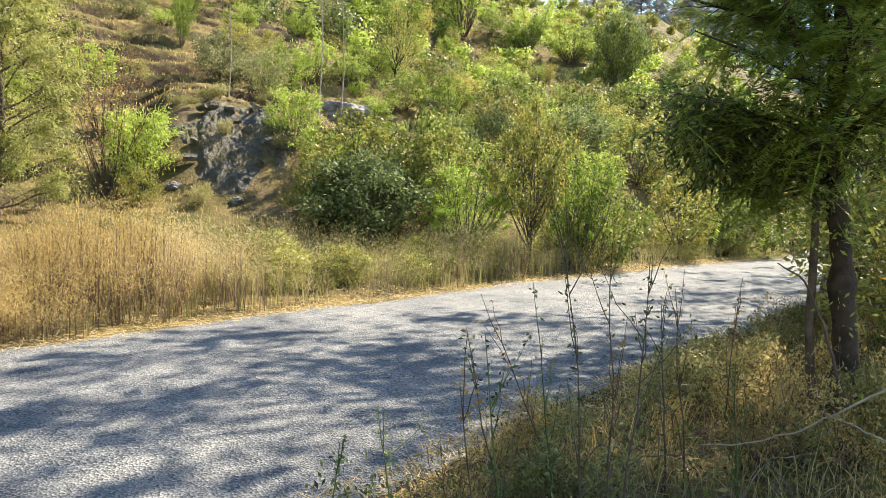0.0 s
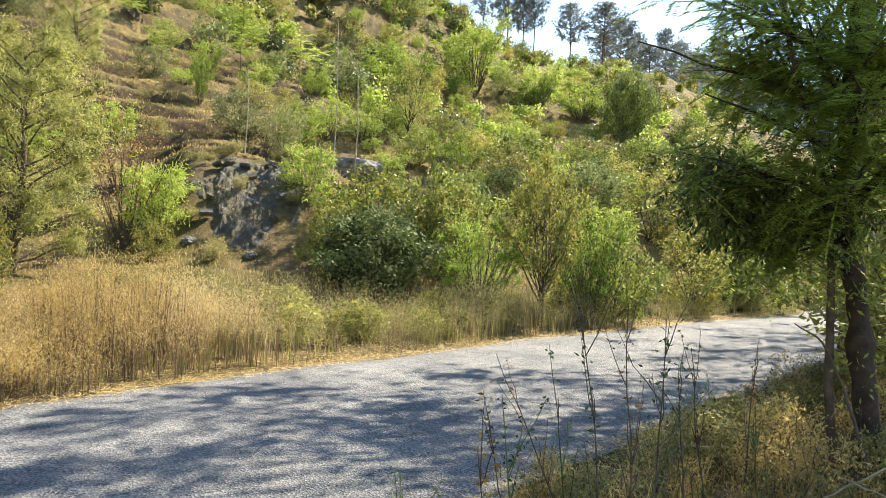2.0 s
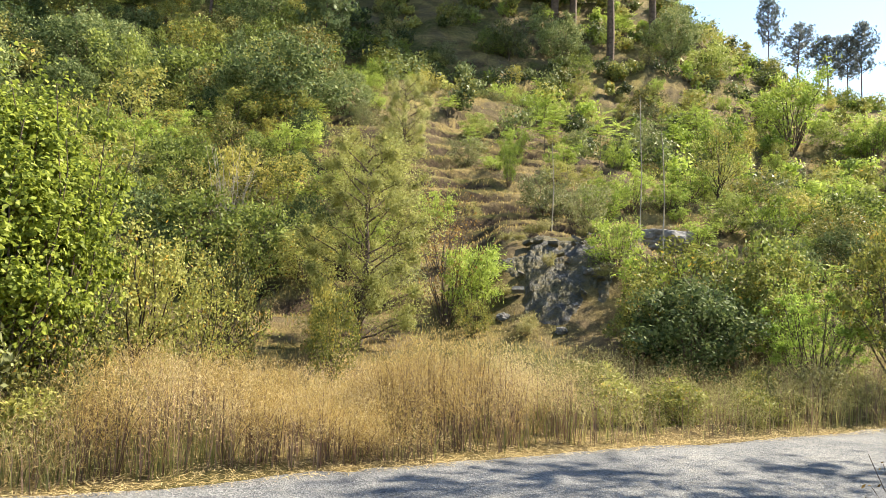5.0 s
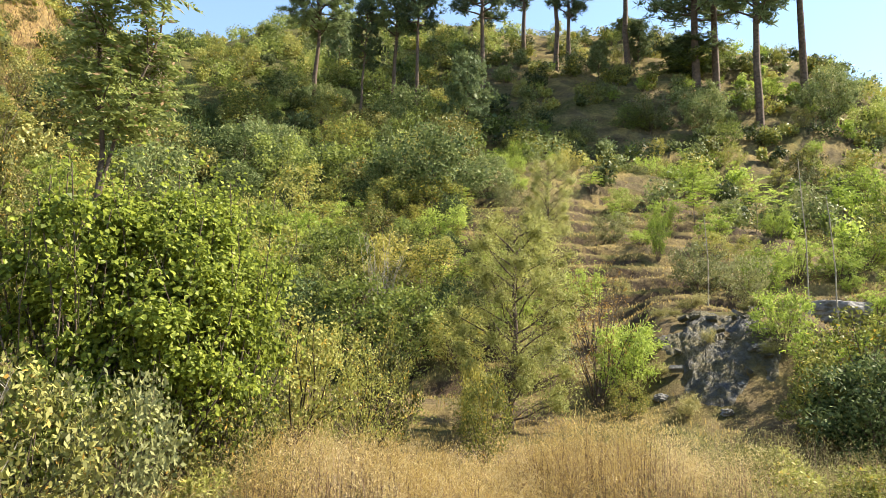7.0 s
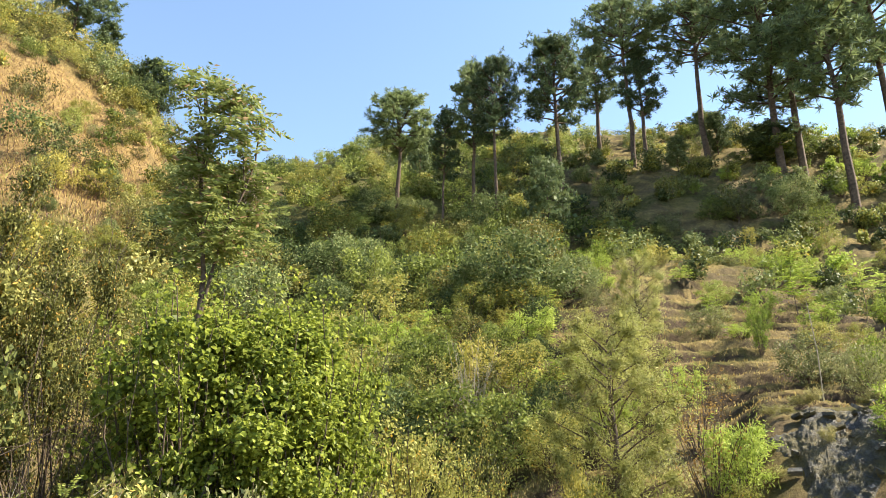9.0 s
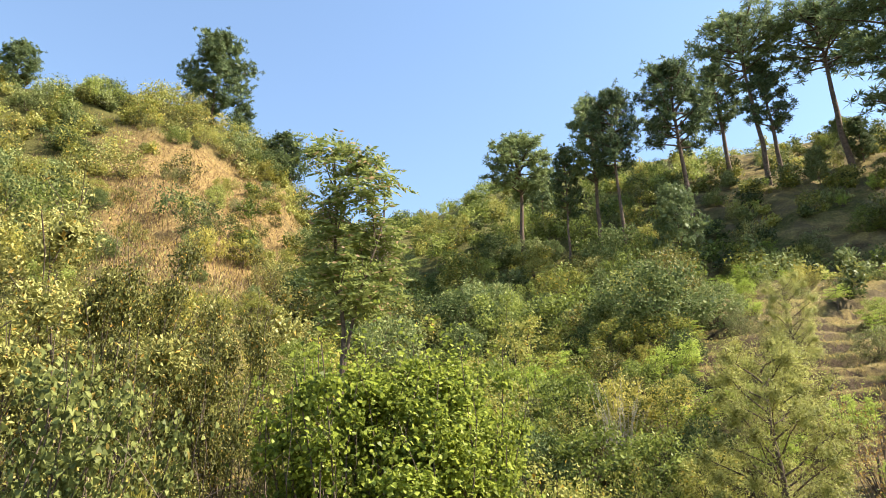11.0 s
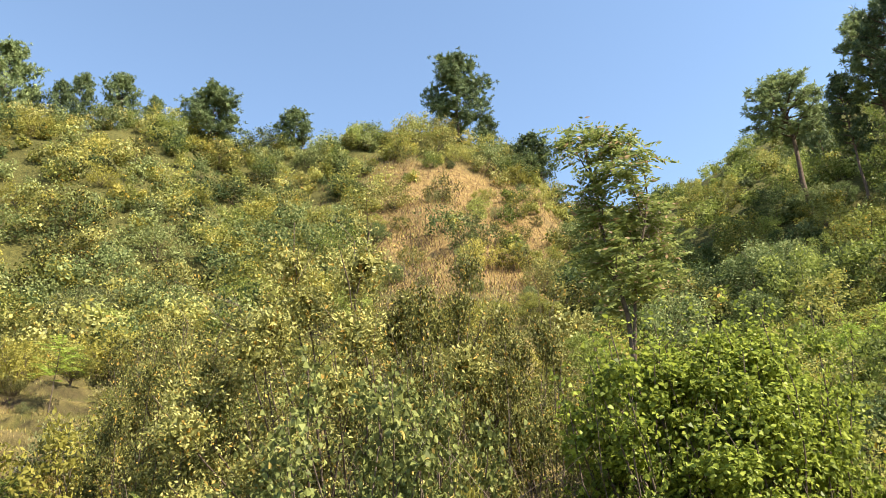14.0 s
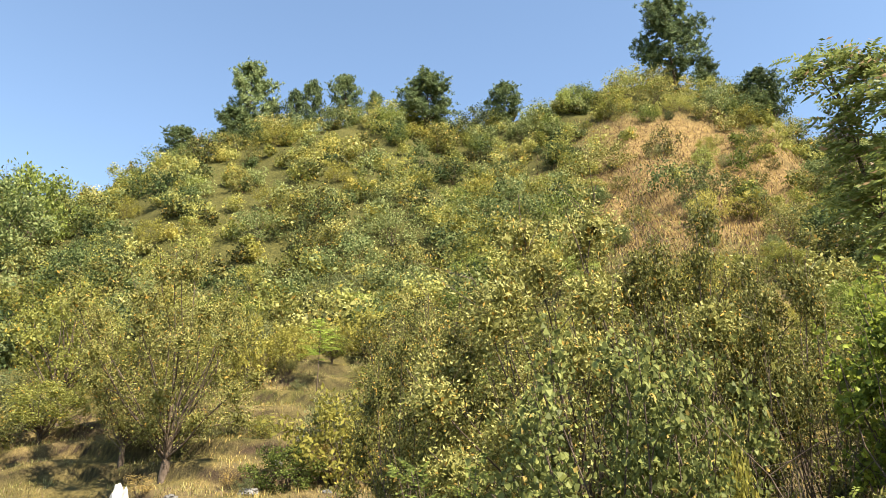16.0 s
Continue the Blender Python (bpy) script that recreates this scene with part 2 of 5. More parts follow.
def land(x, y):
    """Height of the ground."""
    x, y = np.asarray(x, float), np.asarray(y, float)
    r, az = np.hypot(x, y), np.degrees(np.arctan2(x, y))
    k, foot, crest = (np.interp(az, HEADINGS, v) for v in (STEEP, FOOT, CREST))
    s = r - foot
    g = np.where(s > 12, s, 2.6 * np.log1p(np.exp(np.clip(s, -60, 12) / 2.6)))
    g = g * (0.76 + 0.24 * ramp01(s, 35, 88))
    over = np.maximum(r - crest, 0)
    g = g - over * over / (over + 25) * 1.5
    lumps = 5.0 * fbm(x / 26, y / 26, 4) * ramp01(r, 28, 70) + 1.1 * fbm(x / 6 + 3, y / 6, 3) * ramp01(r, 14, 26)
    z = k * g + lumps * np.clip(k * 2, 0, 1)
    z = z + np.radians(np.interp(az, RISE_AT, RISE)) * 1.28 * np.minimum(r, crest) * ramp01(r, 58, 100)
    step = 0.95
    ph = z / step + 1.5 * fbm(x / 12 + 5, y / 12, 4)
    fr = ph - np.floor(ph)
    terr = (ramp01(fr, 0.62, 0.90) - fr) * step * 1.15 * ramp01(az, -4, 8) * ramp01(-az, -58, -48) * ramp01(z, 0.6, 2.0)
    bank = (ramp01(fr, 0.62, 0.90) - fr) * step * 0.7 * ramp01(-az, 46, 54) * ramp01(az, -96, -86) * ramp01(z, 0.3, 1.2) * (1 - ramp01(r, 44, 56))
    terr *= 0.45 + 0.75 * ramp01(fbm(x / 8 - 8, y / 8, 3), -0.22, 0.16)
    terr *= 1 - np.exp(-(((x - 10.4) / 2.6) ** 2 + ((y - 19.0) / 3.4) ** 2) ** 2)
    z = np.maximum(z, -3) + terr + bank
    z = z + 1.3 * ramp01(r, 18.8, 23.2) * (1 - ramp01(r, 24.5, 33)) * ramp01(az, 21, 25) * ramp01(-az, -40, -33)
    q = y - road_far(x)
    z = z * ramp01(q, 0.8, 5.5) + 0.10 * fbm(x * 1.3, y * 1.3, 3) * ramp01(q, 0.05, 0.8) + 0.05 * ramp01(q, 0.0, 0.5)
    n = road_near(x) - y
    verge = 0.22 * ramp01(n, 0.0, 1.6) + 0.12 * fbm(x * 0.9, y * 0.9, 3) * ramp01(n, 0.0, 1.0) + 0.35 * ramp01(x, 2, 6) * ramp01(n, 0.3, 2.5)
    z = np.where(q > 0, z, np.where(n > 0, verge, -0.04))
    return z


def ledge(x, y):
    """Positive on the lip of a terrace, negative at the foot of a riser."""
    az = np.degrees(np.arctan2(x, y))
    h = 0.35
    up = land(x + h * np.sin(np.radians(az)), y + h * np.cos(np.radians(az))) - land(x, y)
    down = land(x, y) - land(x - h * np.sin(np.radians(az)), y - h * np.cos(np.radians(az)))
    return np.clip((down - up) / h, -1, 1)


def land_at(x, y):
    return float(land(np.array([x]), np.array([y]))[0])


# ---------------------------------------------------------------- mesh helpers
def mesh_of(name, verts, faces, mats, index=None, smooth=False):
    """A mesh from arrays; faces is one array or several of different sizes."""
    me = bpy.data.meshes.new(name)
    groups = [np.asarray(f, np.int32) for f in (faces if isinstance(faces, list) else [faces]) if len(f)]
    verts = np.asarray(verts, np.float32)
    me.vertices.add(len(verts))
    me.vertices.foreach_set("co", verts.ravel())
    sizes = np.concatenate([np.full(len(f), f.shape[1], np.int32) for f in groups])
    me.loops.add(int(sizes.sum()))
    me.loops.foreach_set("vertex_index", np.concatenate([f.ravel() for f in groups]))
    me.polygons.add(len(sizes))
    me.polygons.foreach_set("loop_start", np.concatenate([[0], np.cumsum(sizes)[:-1]]).astype(np.int32))
    for m in mats if isinstance(mats, (list, tuple)) else [mats]:
        me.materials.append(m)
    if index is not None:
        me.polygons.foreach_set("material_index", np.asarray(index, np.int32))
    me.polygons.foreach_set("use_smooth", np.full(len(sizes), smooth))
    me.update(calc_edges=True)
    return me


def unit(v):
    return v / np.maximum(np.linalg.norm(v, axis=-1, keepdims=True), 1e-9)


def tubes(lines, sides=5):
    """Tapered limbs along polylines: (points, radii) each."""
    vs, fs, at = [], [], 0
    for pts, rad in lines:
        pts, rad = np.asarray(pts, float), np.asarray(rad, float)
        d = unit(np.gradient(pts, axis=0))
        ref = np.where(np.abs(d[:, 2:3]) > 0.9, [[1.0, 0, 0]], [[0, 0, 1.0]])
        a = unit(np.cross(d, ref))
        b = np.cross(d, a)
        th = np.linspace(0, 2 * math.pi, sides, endpoint=False)
        ring = pts[:, None] + rad[:, None, None] * (np.cos(th)[None, :, None] * a[:, None] + np.sin(th)[None, :, None] * b[:, None])
        n = len(pts)
        vs.append(ring.reshape(-1, 3))
        i = at + np.arange(n - 1)[:, None] * sides + np.arange(sides)[None]
        j = at + np.arange(n - 1)[:, None] * sides + (np.arange(sides)[None] + 1) % sides
        fs.append(np.stack([i, j, j + sides, i + sides], -1).reshape(-1, 4))
        at += n * sides
    return np.concatenate(vs), np.concatenate(fs)


def leaves(pos, ahead, length, width, rng, flat=0.6, fold=0.25, facing=None, oval=False):
    """One pointed leaf of two triangles at each place; facing: which way its upper side tends to look."""
    n = len(pos)
    up = unit(rng.normal(size=(n, 3)) * (1 - flat) + (np.array([0, 0, 1.0]) if facing is None else facing) * flat)
    ahead = ahead if facing is None else ahead - up * (unit(ahead) * up).sum(1, keepdims=True) * 0.8
    d = unit(ahead)
    s = unit(np.cross(d, up) + 1e-6)
    nn = np.cross(s, d)
    length, width = np.broadcast_to(length, n)[:, None], np.broadcast_to(width, n)[:, None]
    if oval:
        lift, w = nn * width * fold, s * width * 0.5
        v = np.stack([pos, pos + d * length * 0.28 - w * 0.95 + lift, pos + d * length * 0.72 - w * 0.8 + lift, pos + d * length,
                      pos + d * length * 0.72 + w * 0.8 + lift, pos + d * length * 0.28 + w * 0.95 + lift], 1)
        return v.reshape(-1, 3), np.arange(6 * n).reshape(n, 6)
    mid = pos + d * length * 0.45 - nn * width * fold
    v = np.stack([pos, mid - s * width * 0.5 + nn * width * fold, pos + d * length, mid + s * width * 0.5 + nn * width * fold], 1)
    return v.reshape(-1, 3), np.arange(4 * n).reshape(n, 4)


def part(name, me, parent, label=""):
    ob = new(name, me)
    ob.parent = parent
    return tagged(ob, label) if label else ob


def base(name, label, category, group=""):
    return tagged(new(name), label, category, group)


def sway(rng, a, b, n=5, bend=0.12, rise=0.0):
    """A crooked line from a to b."""
    a, b = np.asarray(a, float), np.asarray(b, float)
    t = np.linspace(0, 1, n)[:, None]
    size = np.linalg.norm(b - a)
    off = np.cumsum(rng.normal(size=(n, 3)), 0) * bend * size / n
    off -= off[0] + (off[-1] - off[0]) * t
    return a + (b - a) * t + off + np.array([0, 0, 1.0]) * rise * size * (t * (1 - t))


def crown_plan(rng, height, radius, foot, limbs, twigs, spread="round", squash=0.9):
    """Limb lines and twigs that fill an uneven crown: foot is the height of the lowest leaves as a share of the whole."""
    lines, tw = [], []
    for i in range(limbs):
        th = i * 2.399963 + rng.uniform(-0.4, 0.4)
        up = (i + 0.5) / limbs
        if spread == "vase":
            top = np.array([math.cos(th) * radius * (0.25 + 0.75 * rng.random()), math.sin(th) * radius * (0.25 + 0.75 * rng.random()), height * rng.uniform(0.35, 1.0)])
            start = np.array([math.cos(th), math.sin(th), 0]) * radius * 0.08
        elif spread == "tier":
            z = height * (foot + (1 - foot) * up)
            rr = radius * (0.42 + 0.58 * math.sin(math.pi * min(1.0, 0.2 + 0.72 * up))) * rng.uniform(0.6, 1.12)
            start = np.array([0, 0, max(z - rr * 0.35, height * 0.05)])
            top = np.array([math.cos(th) * rr, math.sin(th) * rr, min(z + rr * 0.15, height)])
        else:
            c = 2 * up - 1
            rr = math.sqrt(max(0.0, 1 - c * c)) * radius * rng.uniform(0.55, 1.12)
            mid = height * (foot + 1) / 2
            top = np.array([math.cos(th) * rr, math.sin(th) * rr, mid + c * height * (1 - foot) / 2 * rng.uniform(0.8, 1.05)])
            start = np.array([0, 0, height * foot * rng.uniform(0.35, 0.9)])
        pts = sway(rng, start, top, 5, 0.18, 0.12)
        r0 = min(0.012 * height * (0.5 if limbs > 14 else 0.8), 0.026)
        lines.append((pts, np.linspace(r0, r0 * 0.25, 5)))
        for _ in range(twigs):
            f = rng.uniform(0.35, 1.0)
            k = min(int(f * 4), 3)
            p = pts[k] + (pts[k + 1] - pts[k]) * (f * 4 - k)
            d = unit(unit(top - start) * 0.7 + rng.normal(size=3) * 0.75 + np.array([0, 0, 0.25]))
            tw.append((p, p + d * radius * rng.uniform(0.18, 0.42) * squash, pts[3] * 0.55 + pts[4] * 0.45))
    return lines, tw


def twig_leaves(rng, tw, per, length, width, jitter, flat=0.5, droop=0.0, fold=0.25, lobe=0.0, share=0.86, oval=False):
    """Leaves along twigs; lobe: radius of the rounded clumps that they gather into at the limb ends."""
    a = np.repeat(np.array([t[0] for t in tw]), per, 0)
    b = np.repeat(np.array([t[1] for t in tw]), per, 0)
    f = rng.uniform(0.05, 1.05, (len(a), 1))
    pos = a + (b - a) * f + rng.normal(size=a.shape) * jitter
    ahead = unit(b - a) * 0.6 + rng.normal(size=a.shape) * 0.6 + np.array([0, 0, -droop])
    sz = rng.uniform(0.65, 1.2, len(a))
    mid, size = np.median(pos, 0) - np.array([0, 0, 0.15 * np.ptp(pos[:, 2])]), np.ptp(pos, 0) + 0.01
    facing = unit((pos - mid) / size)
    if lobe:
        c = np.repeat(np.array([t[2] for t in tw]), per, 0)
        d = unit(rng.normal(size=a.shape))
        inside = rng.random(len(a)) < share
        ball = c + d * lobe * rng.uniform(0.45, 1.05, (len(a), 1)) ** 0.6 * np.array([1, 1, 0.75])
        pos = np.where(inside[:, None], ball, pos)
        facing = unit(facing * 0.5 + unit(pos - c) * 0.9)
    facing = unit(facing + np.array([0, 0, 0.65]))
    v, f = leaves(pos, ahead, length * sz, width * sz, rng, max(flat, 0.45), fold, facing, oval)
    if not lobe:
        return v, f
    # oversized inner leaves added to block light and darken each clump's heart
    c = np.array([t[2] for t in tw])
    c = np.repeat(c, max(1, int(per / 7)), 0)
    d = unit(rng.normal(size=c.shape))
    v2, f2 = leaves(c + d * lobe * rng.uniform(0.0, 0.42, (len(c), 1)), rng.normal(size=c.shape), np.minimum(lobe, 0.9) * rng.uniform(0.26, 0.44, len(c)), np.minimum(lobe, 0.9) * rng.uniform(0.16, 0.28, len(c)), rng, 0.3, 0.2, None, oval)
    return np.concatenate([v, v2]), np.concatenate([f, f2 + len(v)])


def shrub(name, label, category, seed, height, radius, leaf, bark, foot=0.12, limbs=12, twigs=8, per=10, length=0.12, width=0.06,
          spread="round", trunk=True, droop=0.0, flat=0.5, jitter=None, lobe=None, oval=False, share=0.86, group="hillside shrubs"):
    """A shrub or small tree: forking stems under a crown of single leaves."""
    rng = np.random.default_rng(seed)
    thing = base(name, label, category, group)
    lines, tw = crown_plan(rng, height, radius, foot, limbs, twigs, spread)
    if trunk:
        top = height * (0.9 if spread == "tier" else max(foot, 0.3))
        lines.insert(0, (sway(rng, (0, 0, -0.25), (rng.uniform(-.1, .1) * radius, rng.uniform(-.1, .1) * radius, top), 6, 0.1),
                         np.linspace(0.022 * height, 0.008 * height, 6)))
    fine = [(np.array([a, (a + b) / 2, b]), np.array([0.005, 0.004, 0.0025]) * (0.7 + 0.12 * height)) for a, b, _ in tw[::4]]
    v, f = tubes(lines, 5)
    v2, f2 = tubes(fine, 3)
    me = mesh_of("trunk", np.concatenate([v, v2]), np.concatenate([f, f2 + len(v)]), bark, smooth=True)
    part("trunk", me, thing)
    v, f = twig_leaves(rng, tw, per, length, width, jitter if jitter is not None else radius * 0.07, flat, droop, 0.25, radius * 0.28 if lobe is None else lobe, 0.5 if spread == "vase" else share, oval)
    part("crown", mesh_of("crown", v, f, leaf), thing)
    return thing


# ---------------------------------------------------------------- ground and road
def build_ground():
    az = np.radians(np.concatenate([np.arange(-180, -100, 4.0), np.arange(-100, 100, 0.28), np.arange(100, 180, 4.0)]))
    r = np.concatenate([np.linspace(0.4, 13, 60), 13 * np.exp(np.linspace(0.008, math.log(150 / 13), 330)), 150 * np.exp(np.linspace(0.03, math.log(20), 40))])
    rr, aa = np.meshgrid(r, az, indexing="ij")
    x, y = rr * np.sin(aa), rr * np.cos(aa)
    v = np.concatenate([np.stack([x, y, land(x, y)], -1).reshape(-1, 3), [[0, 0, land_at(0, 0)]]])
    n, m = rr.shape
    i = np.arange(n - 1)[:, None] * m + np.arange(m)[None]
    j = np.arange(n - 1)[:, None] * m + (np.arange(m)[None] + 1) % m
    quads = np.stack([i, i + m, j + m, j], -1).reshape(-1, 4)
    k = np.arange(m)
    tris = np.stack([np.full(m, n * m), k, (k + 1) % m], -1)
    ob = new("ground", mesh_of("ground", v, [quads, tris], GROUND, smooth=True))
    r, head = np.hypot(v[:, 0], v[:, 1]), np.degrees(np.arctan2(v[:, 0], v[:, 1]))
    wob = 6 * fbm(v[:, 0] / 9, v[:, 1] / 9, 3)
    nose = ramp01(head + wob, -42, -35) * ramp01(-head + wob, 19, 23) * ramp01(r + wob, 45, 55) * ramp01(-r - wob, -100, -92)
    green = ramp01(-head + wob, -14, -6) * ramp01(r, 40, 50) * (1 - nose)
    green = np.maximum(green, 0.4 * ramp01(-head, 48, 54) * ramp01(fbm(v[:, 0] / 5, v[:, 1] / 5, 4), -0.12, 0.1))
    for key, val in (("dry_grass", nose), ("thicket", np.maximum(0.9 * green, 0.6 * ramp01(r + wob, 46, 62) * ramp01(head, -12, -4) * (1 - 0.7 * ramp01(head, 2, 14))))):
        ob.data.attributes.new(key, "FLOAT", "POINT").data.foreach_set("value", val.astype(np.float32))
    tagged(ob, "steep dry hillside of terraced earth, straw and turf", "hillside", kind="structure")


def build_road():
    xs = np.concatenate([np.linspace(-60, -12, 40), np.linspace(-11.8, 30, 330), np.linspace(30.3, 90, 50)])
    f = np.linspace(0, 1, 44)
    x, s = np.meshgrid(xs, f, indexing="ij")
    lo = road_near(xs) - 0.12 + 0.22 * fbm(xs * 1.1, xs * 0 + 3, 3)
    hi = road_far(xs) + 0.10 + 0.22 * fbm(xs * 0.8, xs * 0 + 8, 3)
    y = lo[:, None] + (hi - lo)[:, None] * s
    z = 0.03 * np.sin(np.pi * s) + 0.035 * fbm(x * 0.6, y * 0.6, 3) + 0.012 * fbm(x * 4, y * 4, 2) + 0.012
    n, m = x.shape
    i = np.arange(n - 1)[:, None] * m + np.arange(m - 1)[None]
    q = np.stack([i, i + m, i + m + 1, i + 1], -1).reshape(-1, 4)
    ob = new("road", mesh_of("road", np.stack([x, y, z], -1).reshape(-1, 3), q, ROAD, smooth=True))
    tagged(ob, "worn grey chip-sealed road with dusty edges", "road", kind="structure")


def far_ridge():
    """The next hills beyond the road's end, distance haze painted into their colour."""
    az = np.radians(np.linspace(36, 150, 230))
    d = np.degrees(az)
    crest = np.interp(d, (36, 56, 62, 70, 85, 110, 150), (14.0, 15.6, 15.0, 13.4, 10.5, 7.0, 2.0)) + 1.6 * fbm(d / 9, d * 0 + 2, 4) + 0.5 * fbm(d * 1.4, d * 0 + 5, 3)
    f = np.linspace(0, 1, 16)
    r = 420 + 260 * f[None, :]
    z = np.tan(np.radians(crest))[:, None] * 680 * f[None, :] ** 1.15 - 8 + 9 * fbm(d[:, None] / 1.5, f[None, :] * 12, 4) * f[None, :]
    x, y = r * np.sin(az)[:, None], r * np.cos(az)[:, None]
    n, m = z.shape
    i = np.arange(n - 1)[:, None] * m + np.arange(m - 1)[None]
    quads = np.stack([i, i + 1, i + m + 1, i + m], -1).reshape(-1, 4)
    q = Mat("haze_painted_forest")
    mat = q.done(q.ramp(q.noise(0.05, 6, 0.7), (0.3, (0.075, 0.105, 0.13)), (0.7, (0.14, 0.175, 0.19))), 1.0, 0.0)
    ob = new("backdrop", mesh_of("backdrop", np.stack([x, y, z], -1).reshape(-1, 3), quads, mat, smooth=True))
    tagged(ob, "distant wooded ridge with blue-green haze in its colour", "ridge", kind="structure")


build_ground()
build_road()
far_ridge()


# ---------------------------------------------------------------- kinds of plants
def pine(seed, height=22.0, radius=3.4, foot=0.55, tufts=640, needle=NEEDLE, label="tall pine with a bare trunk and bushy crown"):
    """Bare straight trunk, upswept limbs, tufts of long needles."""
    rng = np.random.default_rng(seed)
    thing = base("pine_tree", label, "pine tree", "pines on the ridges")
    trunk = sway(rng, (0, 0, -0.6), (rng.uniform(-.5, .5), rng.uniform(-.5, .5), height * 0.97), 9, 0.035)
    lines = [(trunk, np.linspace(0.012 * height, 0.003 * height, 9))]
    ends = []
    n = 40
    for i in range(n):
        u = (i + rng.random()) / n
        z = height * (foot + (0.96 - foot) * u)
        p0 = np.array([np.interp(z, trunk[:, 2], trunk[:, k]) for k in range(3)])
        th = i * 2.39996 + rng.uniform(-0.5, 0.5)
        prof = math.sin(math.pi * min(1.0, 0.22 + 0.78 * u)) ** 0.7
        rr = radius * prof * rng.uniform(0.7, 1.1)
        p1 = p0 + np.array([math.cos(th) * rr, math.sin(th) * rr, rr * rng.uniform(0.25, 0.7)])
        ln = sway(rng, p0, p1, 5, 0.12, -0.1)
        lines.append((ln, np.linspace(0.0042 * height, 0.0012 * height, 5)))
        for _ in range(tufts // n):
            f = rng.uniform(0.45, 1.0)
            k = min(int(f * 4), 3)
            p = ln[k] + (ln[k + 1] - ln[k]) * (f * 4 - k)
            ends.append(p + rng.normal(size=3) * radius * 0.1)
    v, f = tubes(lines, 6)
    part("trunk", mesh_of("trunk", v, f, BARK_PINE, smooth=True), thing)
    c = np.repeat(np.array(ends), 20, 0)
    d = unit(rng.normal(size=c.shape) + np.array([0, 0, 0.55]))
    mid = np.array([0, 0, height * (foot + 0.9) / 2])
    out = unit(unit((c - mid) / np.array([radius, radius, height * (1 - foot) / 2])) + d * 0.8 + np.array([0, 0, 0.2]))
    v, f = leaves(c, d, rng.uniform(0.38, 0.66, len(c)) * (height / 22) ** 0.6, 0.10 * (height / 22) ** 0.6, rng, 0.55, 0.1, out)
    # large leaves added inside the crown to keep light from passing
    c = np.array(ends)[:: 2 if foot < 0.2 else 7]
    c = c + (mid - c) * np.array([0.16, 0.16, 0.06])
    v2, f2 = leaves(c, rng.normal(size=c.shape), radius * 0.22, radius * 0.13, rng, 0.3, 0.1)
    part("crown", mesh_of("crown", np.concatenate([v, v2]), np.concatenate([f, f2 + len(v)]), needle), thing)
    return thing


KINDS, STOOD = {}, set()


def kind(key, thing, height, radius):
    KINDS[key] = (thing, height, radius)


def stand(key, x, y, height, width=None, turn=0.0, sink=0.05):
    """Stand one plant of a kind on the ground: the first is the model itself, the next ones copies."""
    thing, h, r = KINDS[key]
    sz, w = height / h, (width / 2 / r if width else height / h)
    m = Matrix.Translation((x, y, land_at(x, y) - sink)) @ Matrix.Rotation(turn, 4, "Z") @ Matrix.Diagonal((w, w, sz, 1))
    if thing.name in STOOD:
        return copy_thing(thing, m @ Matrix.Diagonal([1 / s for s in thing.scale]).to_4x4())
    STOOD.add(thing.name)
    thing.matrix_basis = m
    return thing


for n in range(5):
    kind("pine%d" % n, pine(11 + n, foot=(0.52, 0.46, 0.29, 0.40, 0.60)[n], radius=(3.6, 3.0, 3.8, 2.8, 4.6)[n], tufts=(640, 560, 680, 560, 560)[n]), 22.0, (3.4, 2.8, 3.6, 2.6, 4.4)[n])


kind("pine_far", pine(25, foot=0.5, radius=4.6, tufts=440, needle=NEEDLE_HAZED, label="rounded pine on the far shoulder, its needles paled for haze"), 22.0, 4.4)


def model(key, name, label, category, seed, height, radius, leaf, bark=BARK, **more):
    kind(key, shrub(name, label, category, seed, height, radius, leaf, bark, **more), height, radius)



model("bright0", "bright_shrub", "bright green leafy shrub on the dry slope", "shrub", 31, 1.8, 1.0, LEAF_BRIGHT, limbs=34, twigs=9, per=11, length=0.12, width=0.034, spread="vase", trunk=False, foot=0.05, lobe=0.16)
model("bright1", "bright_shrub", "lime green upright shrub on the dry slope", "shrub", 32, 2.4, 1.1, LEAF_BRIGHT, limbs=36, twigs=9, per=11, length=0.13, width=0.034, spread="vase", trunk=False, foot=0.05, lobe=0.14)
model("green0", "green_shrub", "dense mid-green rounded shrub", "shrub", 33, 2.4, 1.5, LEAF_GREEN, limbs=20, twigs=9, per=20, length=0.13, width=0.065, foot=0.05, share=0.85)
model("green1", "green_shrub", "green loose shrub with thin stems", "shrub", 34, 3.0, 1.4, LEAF_MIXED, limbs=20, twigs=10, per=18, length=0.12, width=0.05, foot=0.08, share=0.75)
model("dark0", "dark_shrub", "dark green dense broadleaved shrub", "shrub", 35, 2.8, 1.7, LEAF_DARK, limbs=26, twigs=10, per=26, length=0.115, width=0.06, foot=0.04, share=0.8, lobe=0.5)
model("olive0", "olive_shrub", "olive green small-leaved shrub", "shrub", 36, 2.4, 1.5, LEAF_OLIVE, limbs=20, twigs=9, per=20, length=0.115, width=0.05, foot=0.05, share=0.8)
model("yellow0", "yellow_shrub", "yellowing autumn shrub on the slope", "shrub", 37, 1.8, 1.1, LEAF_YELLOW, limbs=16, twigs=8, per=14, length=0.12, width=0.055, share=0.6)
